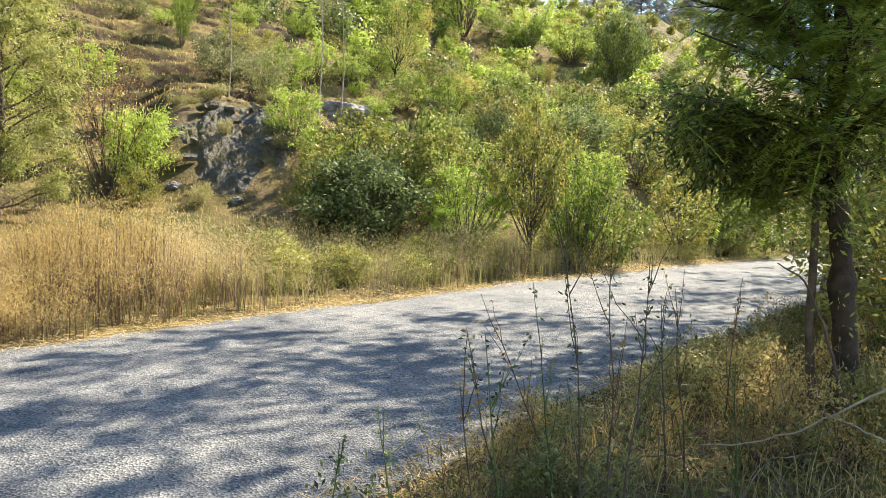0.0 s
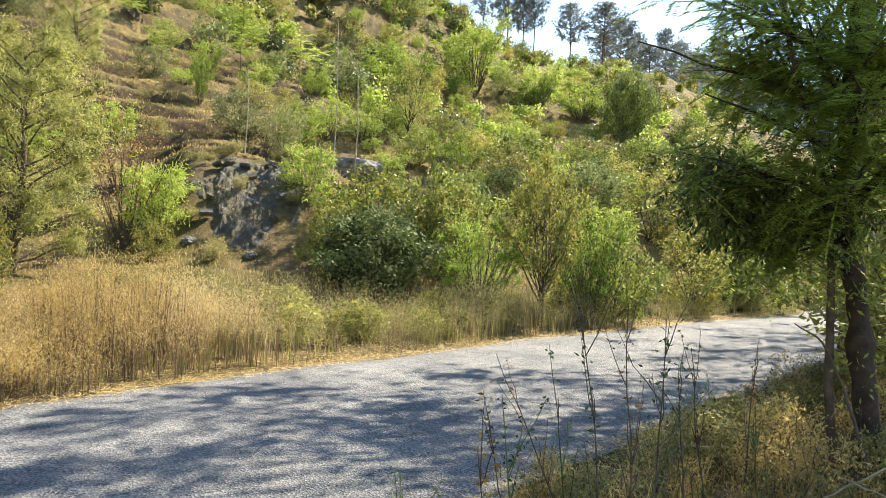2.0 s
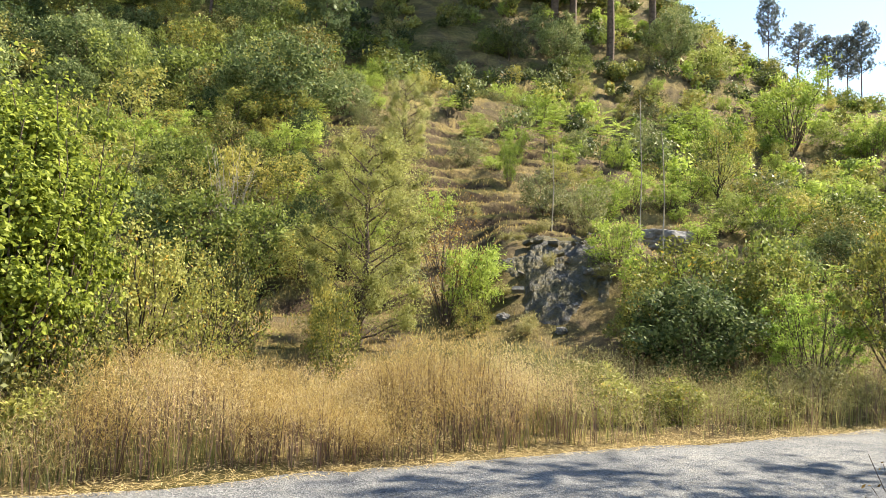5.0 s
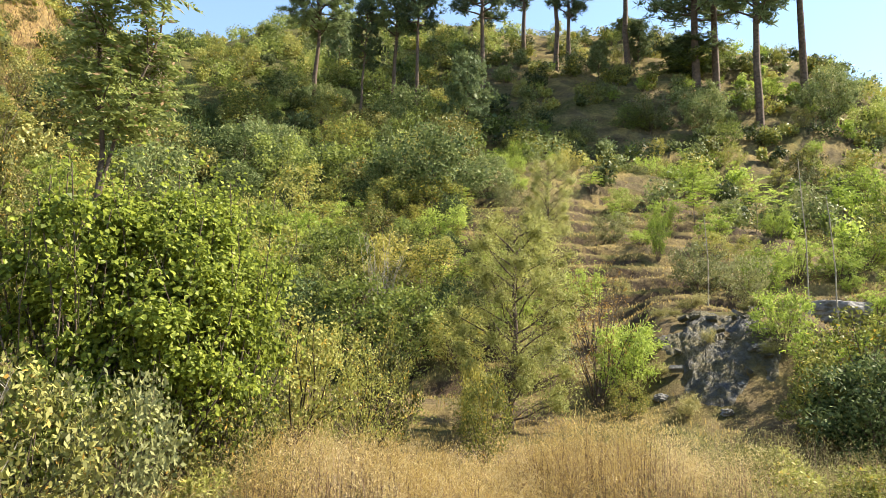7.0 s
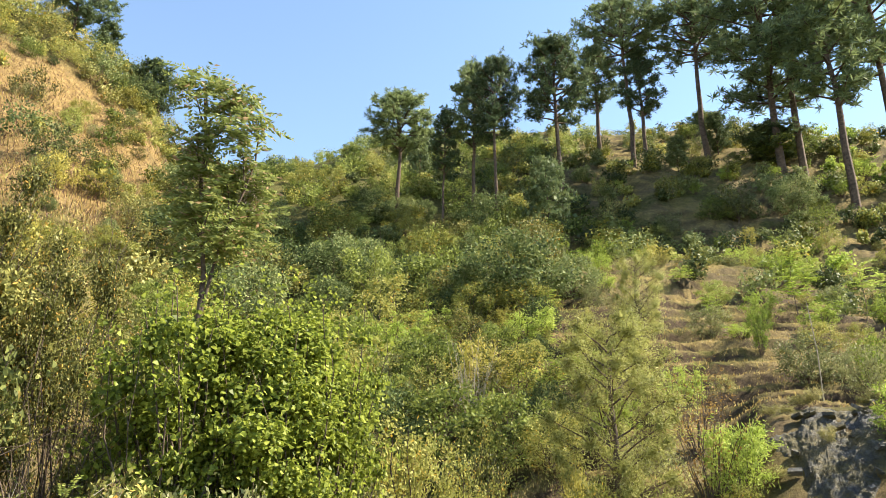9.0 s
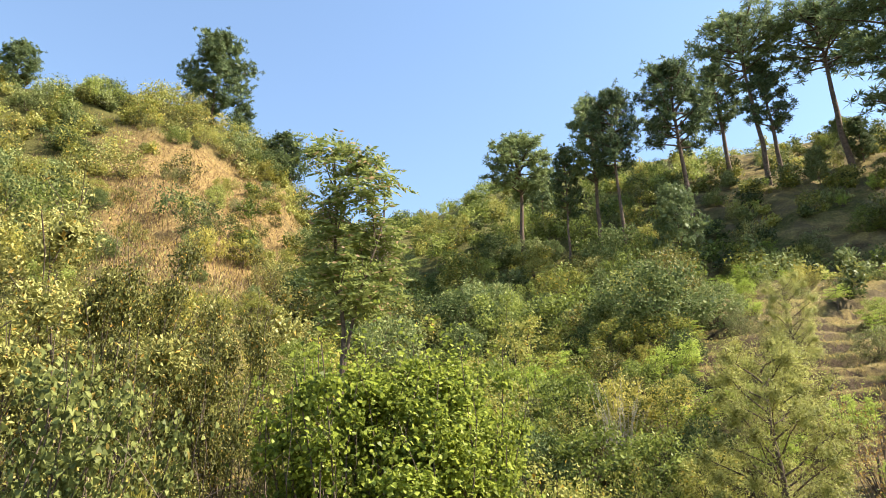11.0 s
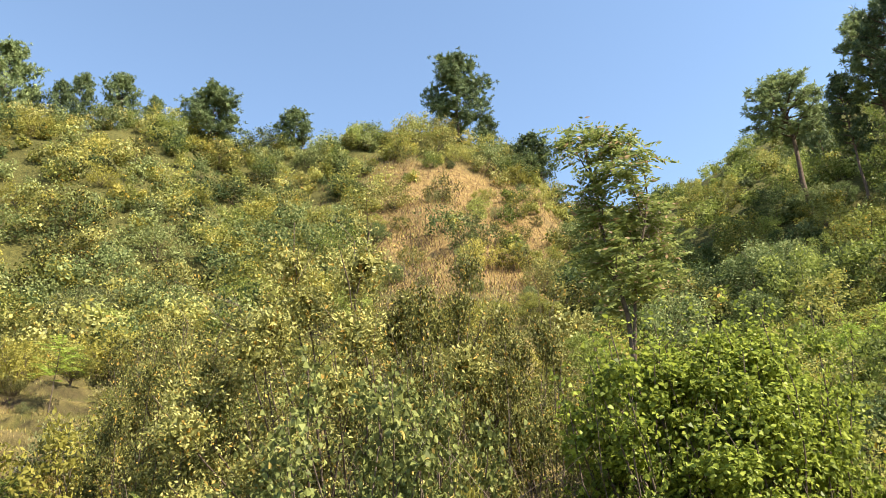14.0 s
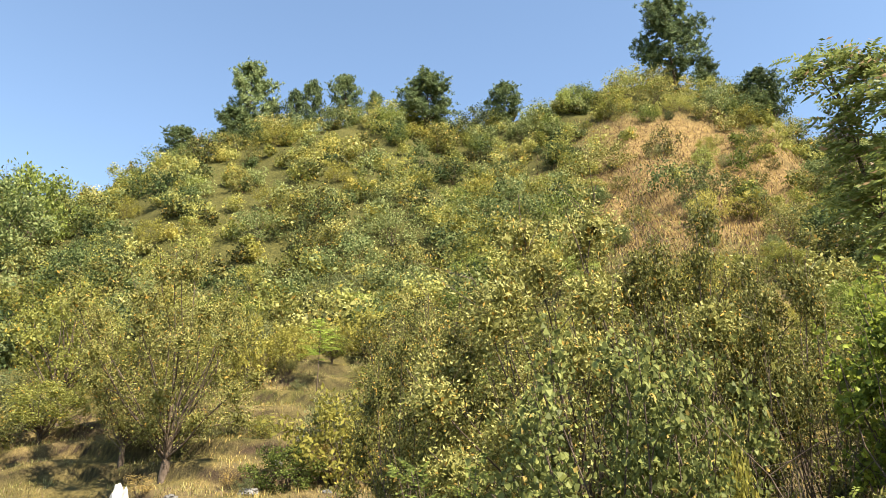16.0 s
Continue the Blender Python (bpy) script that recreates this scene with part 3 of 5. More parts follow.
model("grey0", "grey_shrub", "grey-green twiggy shrub on the slope", "shrub", 38, 1.6, 1.1, LEAF_GREY, BARK, limbs=20, twigs=9, per=14, length=0.09, width=0.04, share=0.6)
model("rust0", "rusty_shrub", "rust-tinged sparse autumn shrub", "shrub", 39, 2.2, 1.2, LEAF_RUST, limbs=18, twigs=9, per=9, length=0.11, width=0.05)
model("dry0", "dead_shrub", "pale leafless twiggy dead shrub", "shrub", 40, 2.4, 1.1, LEAF_GREY, BARK_PALE, limbs=44, twigs=16, per=1, length=0.07, width=0.03, spread="vase", trunk=False, lobe=0)
model("feather0", "feathery_tree", "olive feathery small tree with tiered branches", "tree", 41, 4.6, 1.9, LEAF_FEATHER, limbs=44, twigs=18, per=46, length=0.10, width=0.022, spread="tier", foot=0.06, flat=0.75, jitter=0.11, lobe=0.22, share=0.35, group="small trees")
model("plume0", "plume_shrub", "light green plumy shrub with upswept feathery shoots", "shrub", 44, 2.8, 1.6, LEAF_PLUME, limbs=60, twigs=14, per=16, length=0.085, width=0.022, spread="vase", trunk=False, foot=0.03, lobe=0.1)
model("bare0", "bare_tree", "nearly bare small tree with rusty last leaves", "tree", 43, 3.6, 1.3, LEAF_RUST, BARK, limbs=16, twigs=12, per=3, length=0.10, width=0.05, spread="vase", foot=0.3, lobe=0, group="small trees")
model("small_tree", "small_tree", "small leafy tree with a dark crooked trunk", "tree", 45, 4.4, 1.7, LEAF_MIXED, limbs=24, twigs=12, per=22, length=0.11, width=0.05, foot=0.3, share=0.75, group="small trees")
model("broad_bush", "broadleaved_bush", "tall bright green bush with broad shiny leaves", "bush", 46, 5.4, 2.0, LEAF_BROAD, limbs=44, twigs=18, per=44, length=0.09, width=0.062, foot=0.02, jitter=0.16, flat=0.62, lobe=0.36, oval=True, share=0.62, group="roadside thicket")
model("olive_bush", "olive_leaved_bush", "large straggly bush with small olive leaves", "bush", 47, 7.0, 3.0, LEAF_OLIVE, limbs=44, twigs=22, per=66, length=0.072, width=0.031, foot=0.04, jitter=0.13, flat=0.35, lobe=0.46, share=0.62, group="roadside thicket")
model("olive_bush2", "olive_leaved_bush", "spreading bush with small dull olive leaves", "bush", 48, 6.0, 2.6, LEAF_OLIVE, limbs=40, twigs=20, per=66, length=0.07, width=0.03, foot=0.04, jitter=0.12, flat=0.35, lobe=0.42, share=0.62, group="roadside thicket")
model("open_bush", "open_bush", "open straggly bush with sparse olive leaves and dark stems", "bush", 51, 6.0, 2.6, LEAF_OLIVE, limbs=30, twigs=16, per=66, length=0.066, width=0.031, foot=0.16, jitter=0.12, flat=0.3, lobe=0.4, share=0.4, group="roadside thicket")
model("round_bush", "round_leaved_bush", "tangled bush with round pale leaves", "bush", 49, 4.4, 2.1, LEAF_ROUND, BARK, limbs=28, twigs=12, per=13, length=0.115, width=0.095, foot=0.03, jitter=0.16, flat=0.5, lobe=0.42, oval=True, share=0.5, group="roadside thicket")
model("broad_shoots", "broadleaved_bush", "upswept shoots with broad light green leaves", "bush", 54, 4.4, 1.4, LEAF_BROAD, limbs=40, twigs=10, per=20, length=0.095, width=0.066, foot=0.02, jitter=0.12, flat=0.6, lobe=0.2, oval=True, spread="vase", trunk=False, group="roadside thicket")
model("open_tree", "small_tree", "thin small tree with dark forked stems and scattered leaves", "tree", 52, 3.2, 1.7, LEAF_MIXED, BARK_DARK, limbs=18, twigs=12, per=13, length=0.085, width=0.042, foot=0.28, jitter=0.07, flat=0.3, lobe=0.3, share=0.35, group="small trees")
LEAF_COMPOUND = leaf_material("leaf_compound", (0.065, 0.09, 0.018), (0.165, 0.20, 0.042), (0.32, 0.35, 0.09), 0.4, 0.45, (0.42, 0.29, 0.17), 0.07)


def frond_leaves(rng, starts, dirs, pairs=13, length=0.26, leaflet=0.045, slim=0.26, flat=0.85):
    """Feather-shaped leaves: a rib with leaflets in pairs."""
    pos, ahead = [], []
    side = unit(np.cross(dirs, np.array([0, 0, 1.0])) + 1e-6)
    for i in range(pairs):
        f = (i + 1) / pairs
        p = starts + dirs * (length * f) + np.array([0, 0, -0.2]) * length * f * f
        for sgn in (-1, 1):
            pos.append(p)
            ahead.append(side * sgn + dirs * 0.45 + rng.normal(size=dirs.shape) * 0.08 + np.array([0, 0, -0.15]))
    pos, ahead = np.concatenate(pos), np.concatenate(ahead)
    return leaves(pos, ahead, leaflet * rng.uniform(0.8, 1.1, len(pos)), leaflet * slim, rng, flat, 0.05)


def tall_tree():
    """A slender stem that forks twice, with whorls of long drooping compound leaves at the shoot ends."""
    rng = np.random.default_rng(50)
    thing = base("tall_compound_leaved_tree", "slender forked tree with long drooping compound leaves turning brown", "tree", "roadside thicket")
    low = sway(rng, (0, 0, -0.3), (0, 0, 5.6), 7, 0.04)
    left = sway(rng, low[-1], (-0.4, 0.1, 9.5), 7, 0.06)
    right = sway(rng, low[-2], (0.75, -0.2, 8.1), 6, 0.06)
    lines = [(low, np.linspace(0.085, 0.055, 7)), (left, np.linspace(0.052, 0.02, 7)), (right, np.linspace(0.045, 0.018, 6))]
    ends = []
    for u, z in ((-0.5, 9.7), (-0.9, 9.4), (0.35, 9.5), (0.95, 8.9), (-0.65, 8.3), (1.1, 7.5), (1.3, 7.1), (-0.4, 7.7), (-0.85, 7.2), (0.1, 9.1), (0.55, 8.4), (0.8, 7.9), (-0.2, 8.6), (0.3, 7.6), (-0.5, 6.8), (0.6, 6.7), (0.2, 6.3), (-0.35, 6.2), (0.95, 6.4), (0.0, 7.1)):
        q = np.array([0.74 * u, rng.normal() * 0.45, z])
        stem = right if u > 0.2 and z < 9 else left
        k = min(range(1, len(stem)), key=lambda i: abs(stem[i][2] - (z - 0.7)))
        lines.append((sway(rng, stem[k], q, 5, 0.1, 0.1), np.linspace(0.02, 0.008, 5)))
        ends.append(q)
    v, f = tubes(lines, 6)
    part("trunk", mesh_of("trunk", v, f, BARK, smooth=True), thing)
    st = np.repeat(np.array(ends), 30, 0) + rng.normal(size=(len(ends) * 30, 3)) * np.array([0.12, 0.12, 0.2])
    d = unit(rng.normal(size=st.shape) * np.array([1, 1, 0.5]) + np.array([0, 0, 0.1]))
    v, f = frond_leaves(rng, st, d, 8, 0.46, 0.15, 0.34, 0.15)
    part("crown", mesh_of("crown", v, f, LEAF_COMPOUND), thing)
    for c in (ends[7], ends[5], ends[11], ends[4]):
        p = c - np.array([0, 0, 0.15]) + rng.normal(size=(170, 3)) * np.array([0.15, 0.15, 0.13])
        v, f = leaves(p, rng.normal(size=p.shape), 0.06, 0.022, rng, 0.2)
        tagged(part("seed_cluster", mesh_of("seed_cluster", v, f, SEEDS), thing, "pinkish hanging cluster of winged seeds"), kind="stuff")
    return thing


kind("tall_tree", tall_tree(), 9.9, 1.45)


def sapling():
    """A slender stem with whorls of long feather-shaped leaves."""
    rng = np.random.default_rng(42)
    thing = base("sapling", "slender sapling with long feather-shaped bright leaves", "sapling", "small trees")
    main = sway(rng, (0, 0, -0.1), (0.1, 0, 2.4), 7, 0.06)
    v, f = tubes([(main, np.linspace(0.018, 0.007, 7))], 5)
    part("trunk", mesh_of("trunk", v, f, BARK, smooth=True), thing)
    u = rng.uniform(0.35, 1.0, 30) ** 0.7 * 5.99
    k = u.astype(int)
    st = main[k] + (main[k + 1] - main[k]) * (u - k)[:, None]
    th = np.arange(30) * 2.4
    d = unit(np.stack([np.cos(th), np.sin(th), rng.uniform(-0.1, 0.9, 30)], -1))
    v, f = frond_leaves(rng, st, d, 9, 0.6, 0.12, 0.36, 0.5)
    part("crown", mesh_of("crown", v, f, LEAF_BRIGHT), thing)
    return thing


kind("sapling0", sapling(), 2.6, 0.7)


def frond_bush():
    """Several arching stems with feather-shaped leaves from the ground up."""
    rng = np.random.default_rng(53)
    thing = base("frond_leaved_bush", "low fresh green bush with feather-shaped leaves", "bush", "roadside thicket")
    lines, st, di = [], [], []
    for i in range(22):
        th = i * 2.4
        top = np.array([math.cos(th) * rng.uniform(0.3, 1.0), math.sin(th) * rng.uniform(0.3, 1.0), rng.uniform(0.8, 2.0)])
        ln = sway(rng, (0, 0, -0.05), top, 6, 0.1, 0.3)
        lines.append((ln, np.linspace(0.012, 0.004, 6)))
        for f in rng.uniform(1.2, 5.0, 16):
            k = min(int(f), 4)
            st.append(ln[k] + (ln[k + 1] - ln[k]) * (f - k))
            di.append(unit(rng.normal(size=3) * np.array([1, 1, 0.3]) + unit(top) * 0.6))
    for ln in lines:
        part("stem", mesh_of("stem", *tubes([ln], 4), BARK, smooth=True), thing)
    v, f = frond_leaves(rng, np.array(st), np.array(di), 9, 0.34, 0.07, 0.36, 0.5)
    part("crown", mesh_of("crown", v, f, LEAF_GREEN), thing)
    return thing


kind("frond_bush", frond_bush(), 2.1, 1.1)
for n, (lf, txt) in enumerate(((LEAF_GREEN, "green"), (LEAF_MIXED, "yellow-green"), (LEAF_OLIVE, "olive green"), (LEAF_DARK, "dark green"), (LEAF_YELLOW, "autumn yellow"), (LEAF_FAR, "dull green"))):
    model("far%d" % n, "hillside_shrub", txt + " leafy shrub on the far slope", "shrub", 60 + n, 3.4, 2.2, lf, limbs=14, twigs=7, per=20, length=0.22, width=0.10, foot=0.0, jitter=0.2, lobe=0.75, share=0.75, group="shrubs of the far slopes")
kind("pine_low", pine(21, 9.0, 3.1, 0.08, 1150, NEEDLE_DARK, "bushy rounded pine clothed nearly to the ground"), 9.0, 3.0)

# ---------------------------------------------------------------- trees and shrubs that stand out
# pines on the main ridge
stand("pine0", -3.83, 79.63, 17.6, 8.6, 5.1)
stand("pine1", 1.42, 74.39, 16.0, 3.6, 5.1)
stand("pine1", 4.63, 74.25, 20.9, 5.9, 3.2)
stand("pine0", 6.90, 69.89, 21.2, 6.2, 1.8)
stand("pine0", 14.27, 72.56, 23.4, 8.4, 0.3)
stand("pine3", 25.11, 96.47, 19.8, 7.0, 2.4)
stand("pine4", 27.99, 90.54, 27.5, 13.0, 2.6)
stand("pine3", 29.60, 90.10, 18.5, 6.5, 4.6)
stand("pine4", 37.15, 87.53, 26.0, 15.0, 0.3)
stand("pine2", 42.08, 78.36, 31.0, 14.5, 0.3)
stand("pine2", 44.45, 78.07, 34.0, 13.0, 6.3)
stand("pine3", 43.54, 68.04, 28.5, 8.8, 4.1)
stand("pine3", 51.56, 71.33, 34.0, 10.5, 1.5)
stand("pine_low", 11.62, 65.97, 9.8, 5.4, 2.7)
stand("pine_low", 31.35, 83.33, 4.6, 3.4, 6.1)
stand("pine_low", 43.53, 103.54, 3.4, 4.0, 1.1)
stand("pine_low", 42.70, 81.21, 5.2, 8.4, 3.3)
stand("pine_low", 39.05, 88.56, 6.1, 4.6, 4.9)
stand("pine_low", -1.48, 99.22, 9.2, 4.6, 0.6)
# pines on the left skyline
stand("pine_low", -96.35, 41.38, 14.1, 8.0, 5.6)
stand("pine_low", -97.34, 39.53, 6.3, 7.0, 5.3)
stand("pine_low", -96.75, 45.34, 7.1, 4.7, 2.2)
stand("pine_low", -94.86, 51.60, 10.0, 4.6, 2.5)
stand("pine_low", -94.95, 48.34, 8.6, 3.9, 0.8)
stand("pine_low", -90.58, 55.49, 9.7, 6.0, 3.1)
stand("pine_low", -86.26, 58.47, 6.0, 3.6, 4.2)
stand("pine_low", -81.08, 64.79, 11.2, 10.6, 0.4)
stand("pine_low", -101.93, 33.26, 6.2, 6.3, 3.5)
stand("pine_low", -74.36, 76.24, 7.7, 6.6, 1.7)
stand("pine_low", -53.98, 95.03, 16.3, 12.2, 5.5)
stand("pine_low", -51.11, 100.14, 6.8, 4.6, 0.4)
stand("pine_low", -40.22, 93.41, 7.3, 6.6, 4.3)
stand("far0", -63.83, 80.02, 4.8, 5.6, 4.3)
stand("far5", -44.42, 93.56, 4.1, 3.8, 1.3)
stand("far1", -57.65, 86.65, 5.0, 7.4, 2.3)
# trees beyond the shoulder, haze painted into their needles
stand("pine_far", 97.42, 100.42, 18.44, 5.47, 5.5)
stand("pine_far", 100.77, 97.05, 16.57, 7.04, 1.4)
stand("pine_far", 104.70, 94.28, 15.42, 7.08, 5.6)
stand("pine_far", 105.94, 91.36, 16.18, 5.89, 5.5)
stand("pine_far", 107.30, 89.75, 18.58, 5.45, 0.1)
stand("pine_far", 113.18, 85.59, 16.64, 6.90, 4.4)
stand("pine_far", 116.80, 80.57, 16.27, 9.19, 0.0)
# small trees and shrubs across the road
stand("feather0", 4.05, 17.10, 4.8, 3.5, 3.2)
stand("feather0", 6.68, 26.16, 4.15, 4.01, 2.7)
stand("green1", 2.75, 13.73, 2.01, 1.20, 5.1)
stand("bright0", 7.58, 18.69, 2.06, 1.85, 2.0)
stand("bare0", 8.36, 23.49, 3.2, 2.3, 0.9)
# one bush: green1 above stands for its lit top, dark0 for the shaded bottom
stand("dark0", 11.10, 14.00, 2.1, 2.8, 4.4)
stand("green1", 12.10, 15.30, 3.1, 3.2, 1.1)
stand("small_tree", 13.40, 13.60, 3.0, 2.4, 0.6)
stand("green1", 10.30, 14.60, 2.2, 2.0, 3.1)
stand("dark0", 10.60, 13.40, 2.3, 3.0, 2.8)
stand("green0", 13.84, 14.32, 3.18, 3.11, 1.5)
stand("plume0", 12.60, 11.90, 2.5, 2.9, 2.0)
stand("small_tree", 13.26, 10.48, 4.22, 2.25, 5.0)
stand("plume0", 14.73, 10.16, 2.96, 2.10, 3.2)
stand("green0", 15.86, 10.26, 2.51, 2.36, 3.2)
stand("green1", 21.34, 10.96, 2.95, 2.80, 1.5)
stand("green0", 25.79, 10.88, 2.85, 3.91, 0.1)
stand("green1", 32.04, 11.34, 2.21, 3.17, 5.9)
stand("grey0", 34.79, 48.68, 3.47, 3.79, 2.5)
stand("yellow0", 30.26, 29.06, 1.99, 2.95, 5.9)
stand("yellow0", 53.76, 45.06, 1.77, 2.87, 3.5)
stand("dark0", 61.01, 38.62, 7.13, 5.39, 1.5)
stand("bright1", 53.89, 52.60, 8.60, 7.76, 4.7)
stand("bright1", 38.26, 44.41, 5.24, 5.09, 4.2)
stand("bright1", 61.17, 49.96, 5.10, 6.87, 4.3)
stand("bright1", 63.41, 45.98, 4.37, 6.80, 2.9)
stand("bright1", 24.60, 30.78, 2.12, 3.40, 1.4)
stand("bright1", 20.61, 30.23, 2.40, 2.58, 4.0)
stand("sapling0", 21.52, 41.41, 3.86, 2.96, 0.7)
stand("sapling0", 15.04, 37.88, 2.56, 1.45, 4.3)
stand("sapling0", 5.32, 30.30, 1.90, 1.44, 4.0)
stand("bright0", 19.63, 41.65, 2.11, 2.56, 2.4)
stand("feather0", 10.71, 36.24, 4.6, 2.9, 5.0)
stand("dry0", 1.55, 27.78, 3.45, 2.60, 1.2)
stand("green0", 55.95, 66.30, 4.74, 6.33, 2.5)
# thicket beside the road
stand("tall_tree", -4.62, 13.90, 9.9, 2.9, 0.32)
stand("broad_bush", -2.70, 10.90, 4.8, 4.0, 2.4)
stand("broad_shoots", -1.75, 10.95, 4.5, 2.2, 2.0)
stand("broad_shoots", -2.30, 10.10, 3.8, 2.4, 1.2)
stand("broad_shoots", -3.30, 9.70, 4.4, 2.6, 5.0)
stand("olive_bush", -9.10, 10.10, 7.7, 6.7, 4.5)
stand("olive_bush2", -7.40, 10.90, 7.2, 3.8, 3.8)
stand("olive_bush2", -5.90, 11.90, 6.2, 3.4, 6.2)
stand("olive_bush2", -11.60, 8.90, 6.2, 3.7, 5.9)
stand("open_bush", -10.90, 7.80, 5.2, 3.0, 1.4)
stand("round_bush", -6.10, 6.95, 4.1, 3.1, 4.5)
stand("round_bush", -5.40, 7.70, 3.8, 2.3, 5.1)
stand("frond_bush", -8.10, 6.10, 2.7, 2.2, 1.0)
stand("frond_bush", -4.30, 8.60, 2.0, 1.6, 3.4)
stand("yellow0", -4.86, 7.60, 2.5, 0.8, 2.0)
stand("green0", -3.30, 8.90, 1.9, 1.8, 2.5)
stand("open_bush", -27.98, 9.57, 9.3, 8.0, 4.5)
stand("open_bush", -30.77, 8.91, 7.8, 5.2, 5.3)
stand("small_tree", -37.95, 8.03, 7.2, 5.2, 1.3)
stand("yellow0", -33.95, 15.22, 4.1, 2.7, 2.6)
stand("sapling0", -31.50, 17.71, 3.6, 2.6, 0.6)
stand("green0", -84.41, 12.38, 9.5, 10.3, 2.5)
stand("dark0", -79.22, 8.23, 9.6, 10.8, 3.5)
stand("green1", -54.31, 9.40, 5.4, 6.9, 3.0)
stand("dark0", -65.33, 13.83, 5.9, 6.9, 6.0)
stand("olive0", -3.09, 7.77, 1.9, 2.0, 2.2)
stand("grey0", -2.36, 8.41, 1.8, 1.6, 0.7)
stand("dry0", -3.70, 7.45, 1.8, 1.7, 4.1)
# small roadside growth left of the tall grass
stand("green1", -1.63, 11.45, 1.6, 1.8, 2.6)
stand("open_tree", -0.72, 13.83, 3.1, 3.5, 0.4)
stand("open_tree", 1.04, 17.65, 2.9, 2.8, 2.9)
stand("open_tree", 0.40, 12.60, 2.3, 1.9, 4.4)
# shrubs standing out on the near slope
stand("bright1", 55.77, 58.08, 3.39, 5.78, 2.1)
stand("bright1", 22.49, 29.67, 1.89, 2.62, 1.0)
stand("grey0", 16.29, 30.17, 1.60, 2.55, 5.4)
stand("green0", 23.89, 26.92, 2.15, 2.53, 0.9)
stand("green1", 30.37, 35.43, 2.77, 3.29, 3.1)
stand("olive0", 25.05, 21.97, 2.77, 3.11, 3.5)
stand("bright1", 15.87, 36.35, 0.94, 1.88, 0.7)
stand("green0", 59.31, 37.79, 7.18, 4.96, 1.8)
stand("grey0", 51.49, 33.20, 2.24, 4.31, 2.8)
stand("bare0", 6.85, 18.79, 3.61, 2.17, 0.4)
stand("bright0", 8.05, 19.83, 1.58, 2.16, 0.0)
stand("green1", 7.16, 17.60, 1.08, 1.03, 1.2)
# shrubs and saplings on the grazed slope above the boulder
stand("open_tree", 25.64, 29.94, 4.4, 3.5, 0.0)
stand("bright0", 11.84, 18.17, 1.6, 1.9, 1.7)
stand("bright0", 11.90, 16.60, 1.7, 2.1, 3.4)
stand("olive0", 28.64, 30.80, 2.1, 3.0, 5.1)
stand("sapling0", 26.16, 42.07, 3.8, 2.4, 0.5)
stand("bright1", 41.81, 51.61, 2.9, 4.8, 2.2)
stand("bright1", 58.08, 47.84, 4.3, 5.4, 3.9)
stand("yellow0", 43.56, 48.06, 3.5, 3.1, 5.6)
stand("green1", 26.12, 23.96, 1.9, 2.2, 1.0)
stand("sapling0", 30.06, 45.21, 3.8, 2.6, 2.7)
stand("sapling0", 36.45, 47.69, 3.9, 3.4, 4.4)
stand("bright0", 15.46, 33.41, 2.3, 1.3, 6.1)
stand("grey0", 14.88, 28.56, 2.0, 2.8, 1.6)
stand("grey0", 15.74, 26.18, 2.1, 2.2, 3.3)
stand("yellow0", 2.91, 15.69, 1.9, 0.9, 5.0)
# bushes between the pines
stand("grey0", 31.51, 68.82, 4.06, 5.91, 2.1)
stand("dark0", 37.24, 67.90, 4.57, 5.72, 5.8)
stand("green0", 42.16, 81.73, 2.73, 9.23, 5.6)
stand("bright1", 47.98, 73.40, 2.31, 5.79, 3.0)
stand("grey0", 23.80, 67.83, 2.64, 3.52, 2.9)
stand("bright0", 25.42, 50.31, 2.48, 2.26, 4.2)
stand("bright0", 31.25, 56.72, 2.22, 2.33, 5.4)
stand("dark0", 51.45, 67.40, 6.28, 6.21, 2.1)
stand("dark0", 9.74, 47.56, 3.57, 4.28, 5.0)
stand("green0", 5.65, 62.98, 4.03, 4.11, 2.5)
stand("green0", -4.25, 51.50, 4.61, 5.76, 3.7)
stand("dark0", -0.96, 49.35, 4.84, 4.32, 4.6)
stand("dark0", 2.56, 43.46, 3.91, 3.46, 3.1)
stand("green1", -1.25, 38.42, 3.06, 4.52, 4.3)
stand("grey0", -1.96, 32.00, 2.22, 3.00, 4.4)
stand("sapling0", 6.78, 41.45, 2.06, 2.00, 0.2)
stand("sapling0", 26.37, 50.43, 3.01, 3.19, 0.9)
stand("sapling0", 4.82, 28.19, 2.69, 1.22, 1.3)
stand("green1", -0.44, 29.83, 1.80, 2.55, 0.3)
# low growth in front of the thicket and on the gully floor
stand("olive0", -3.40, 9.14, 1.73, 1.87, 2.2)
stand("olive0", -2.44, 9.73, 1.65, 1.70, 2.3)
stand("olive0", -1.59, 10.39, 1.82, 1.54, 2.6)
stand("green1", -0.31, 14.08, 2.86, 1.41, 4.3)
stand("olive0", 0.86, 14.54, 2.39, 1.35, 4.9)
stand("grey0", -1.39, 13.53, 2.25, 1.36, 5.9)
stand("yellow0", -0.87, 14.56, 2.39, 0.79, 2.4)


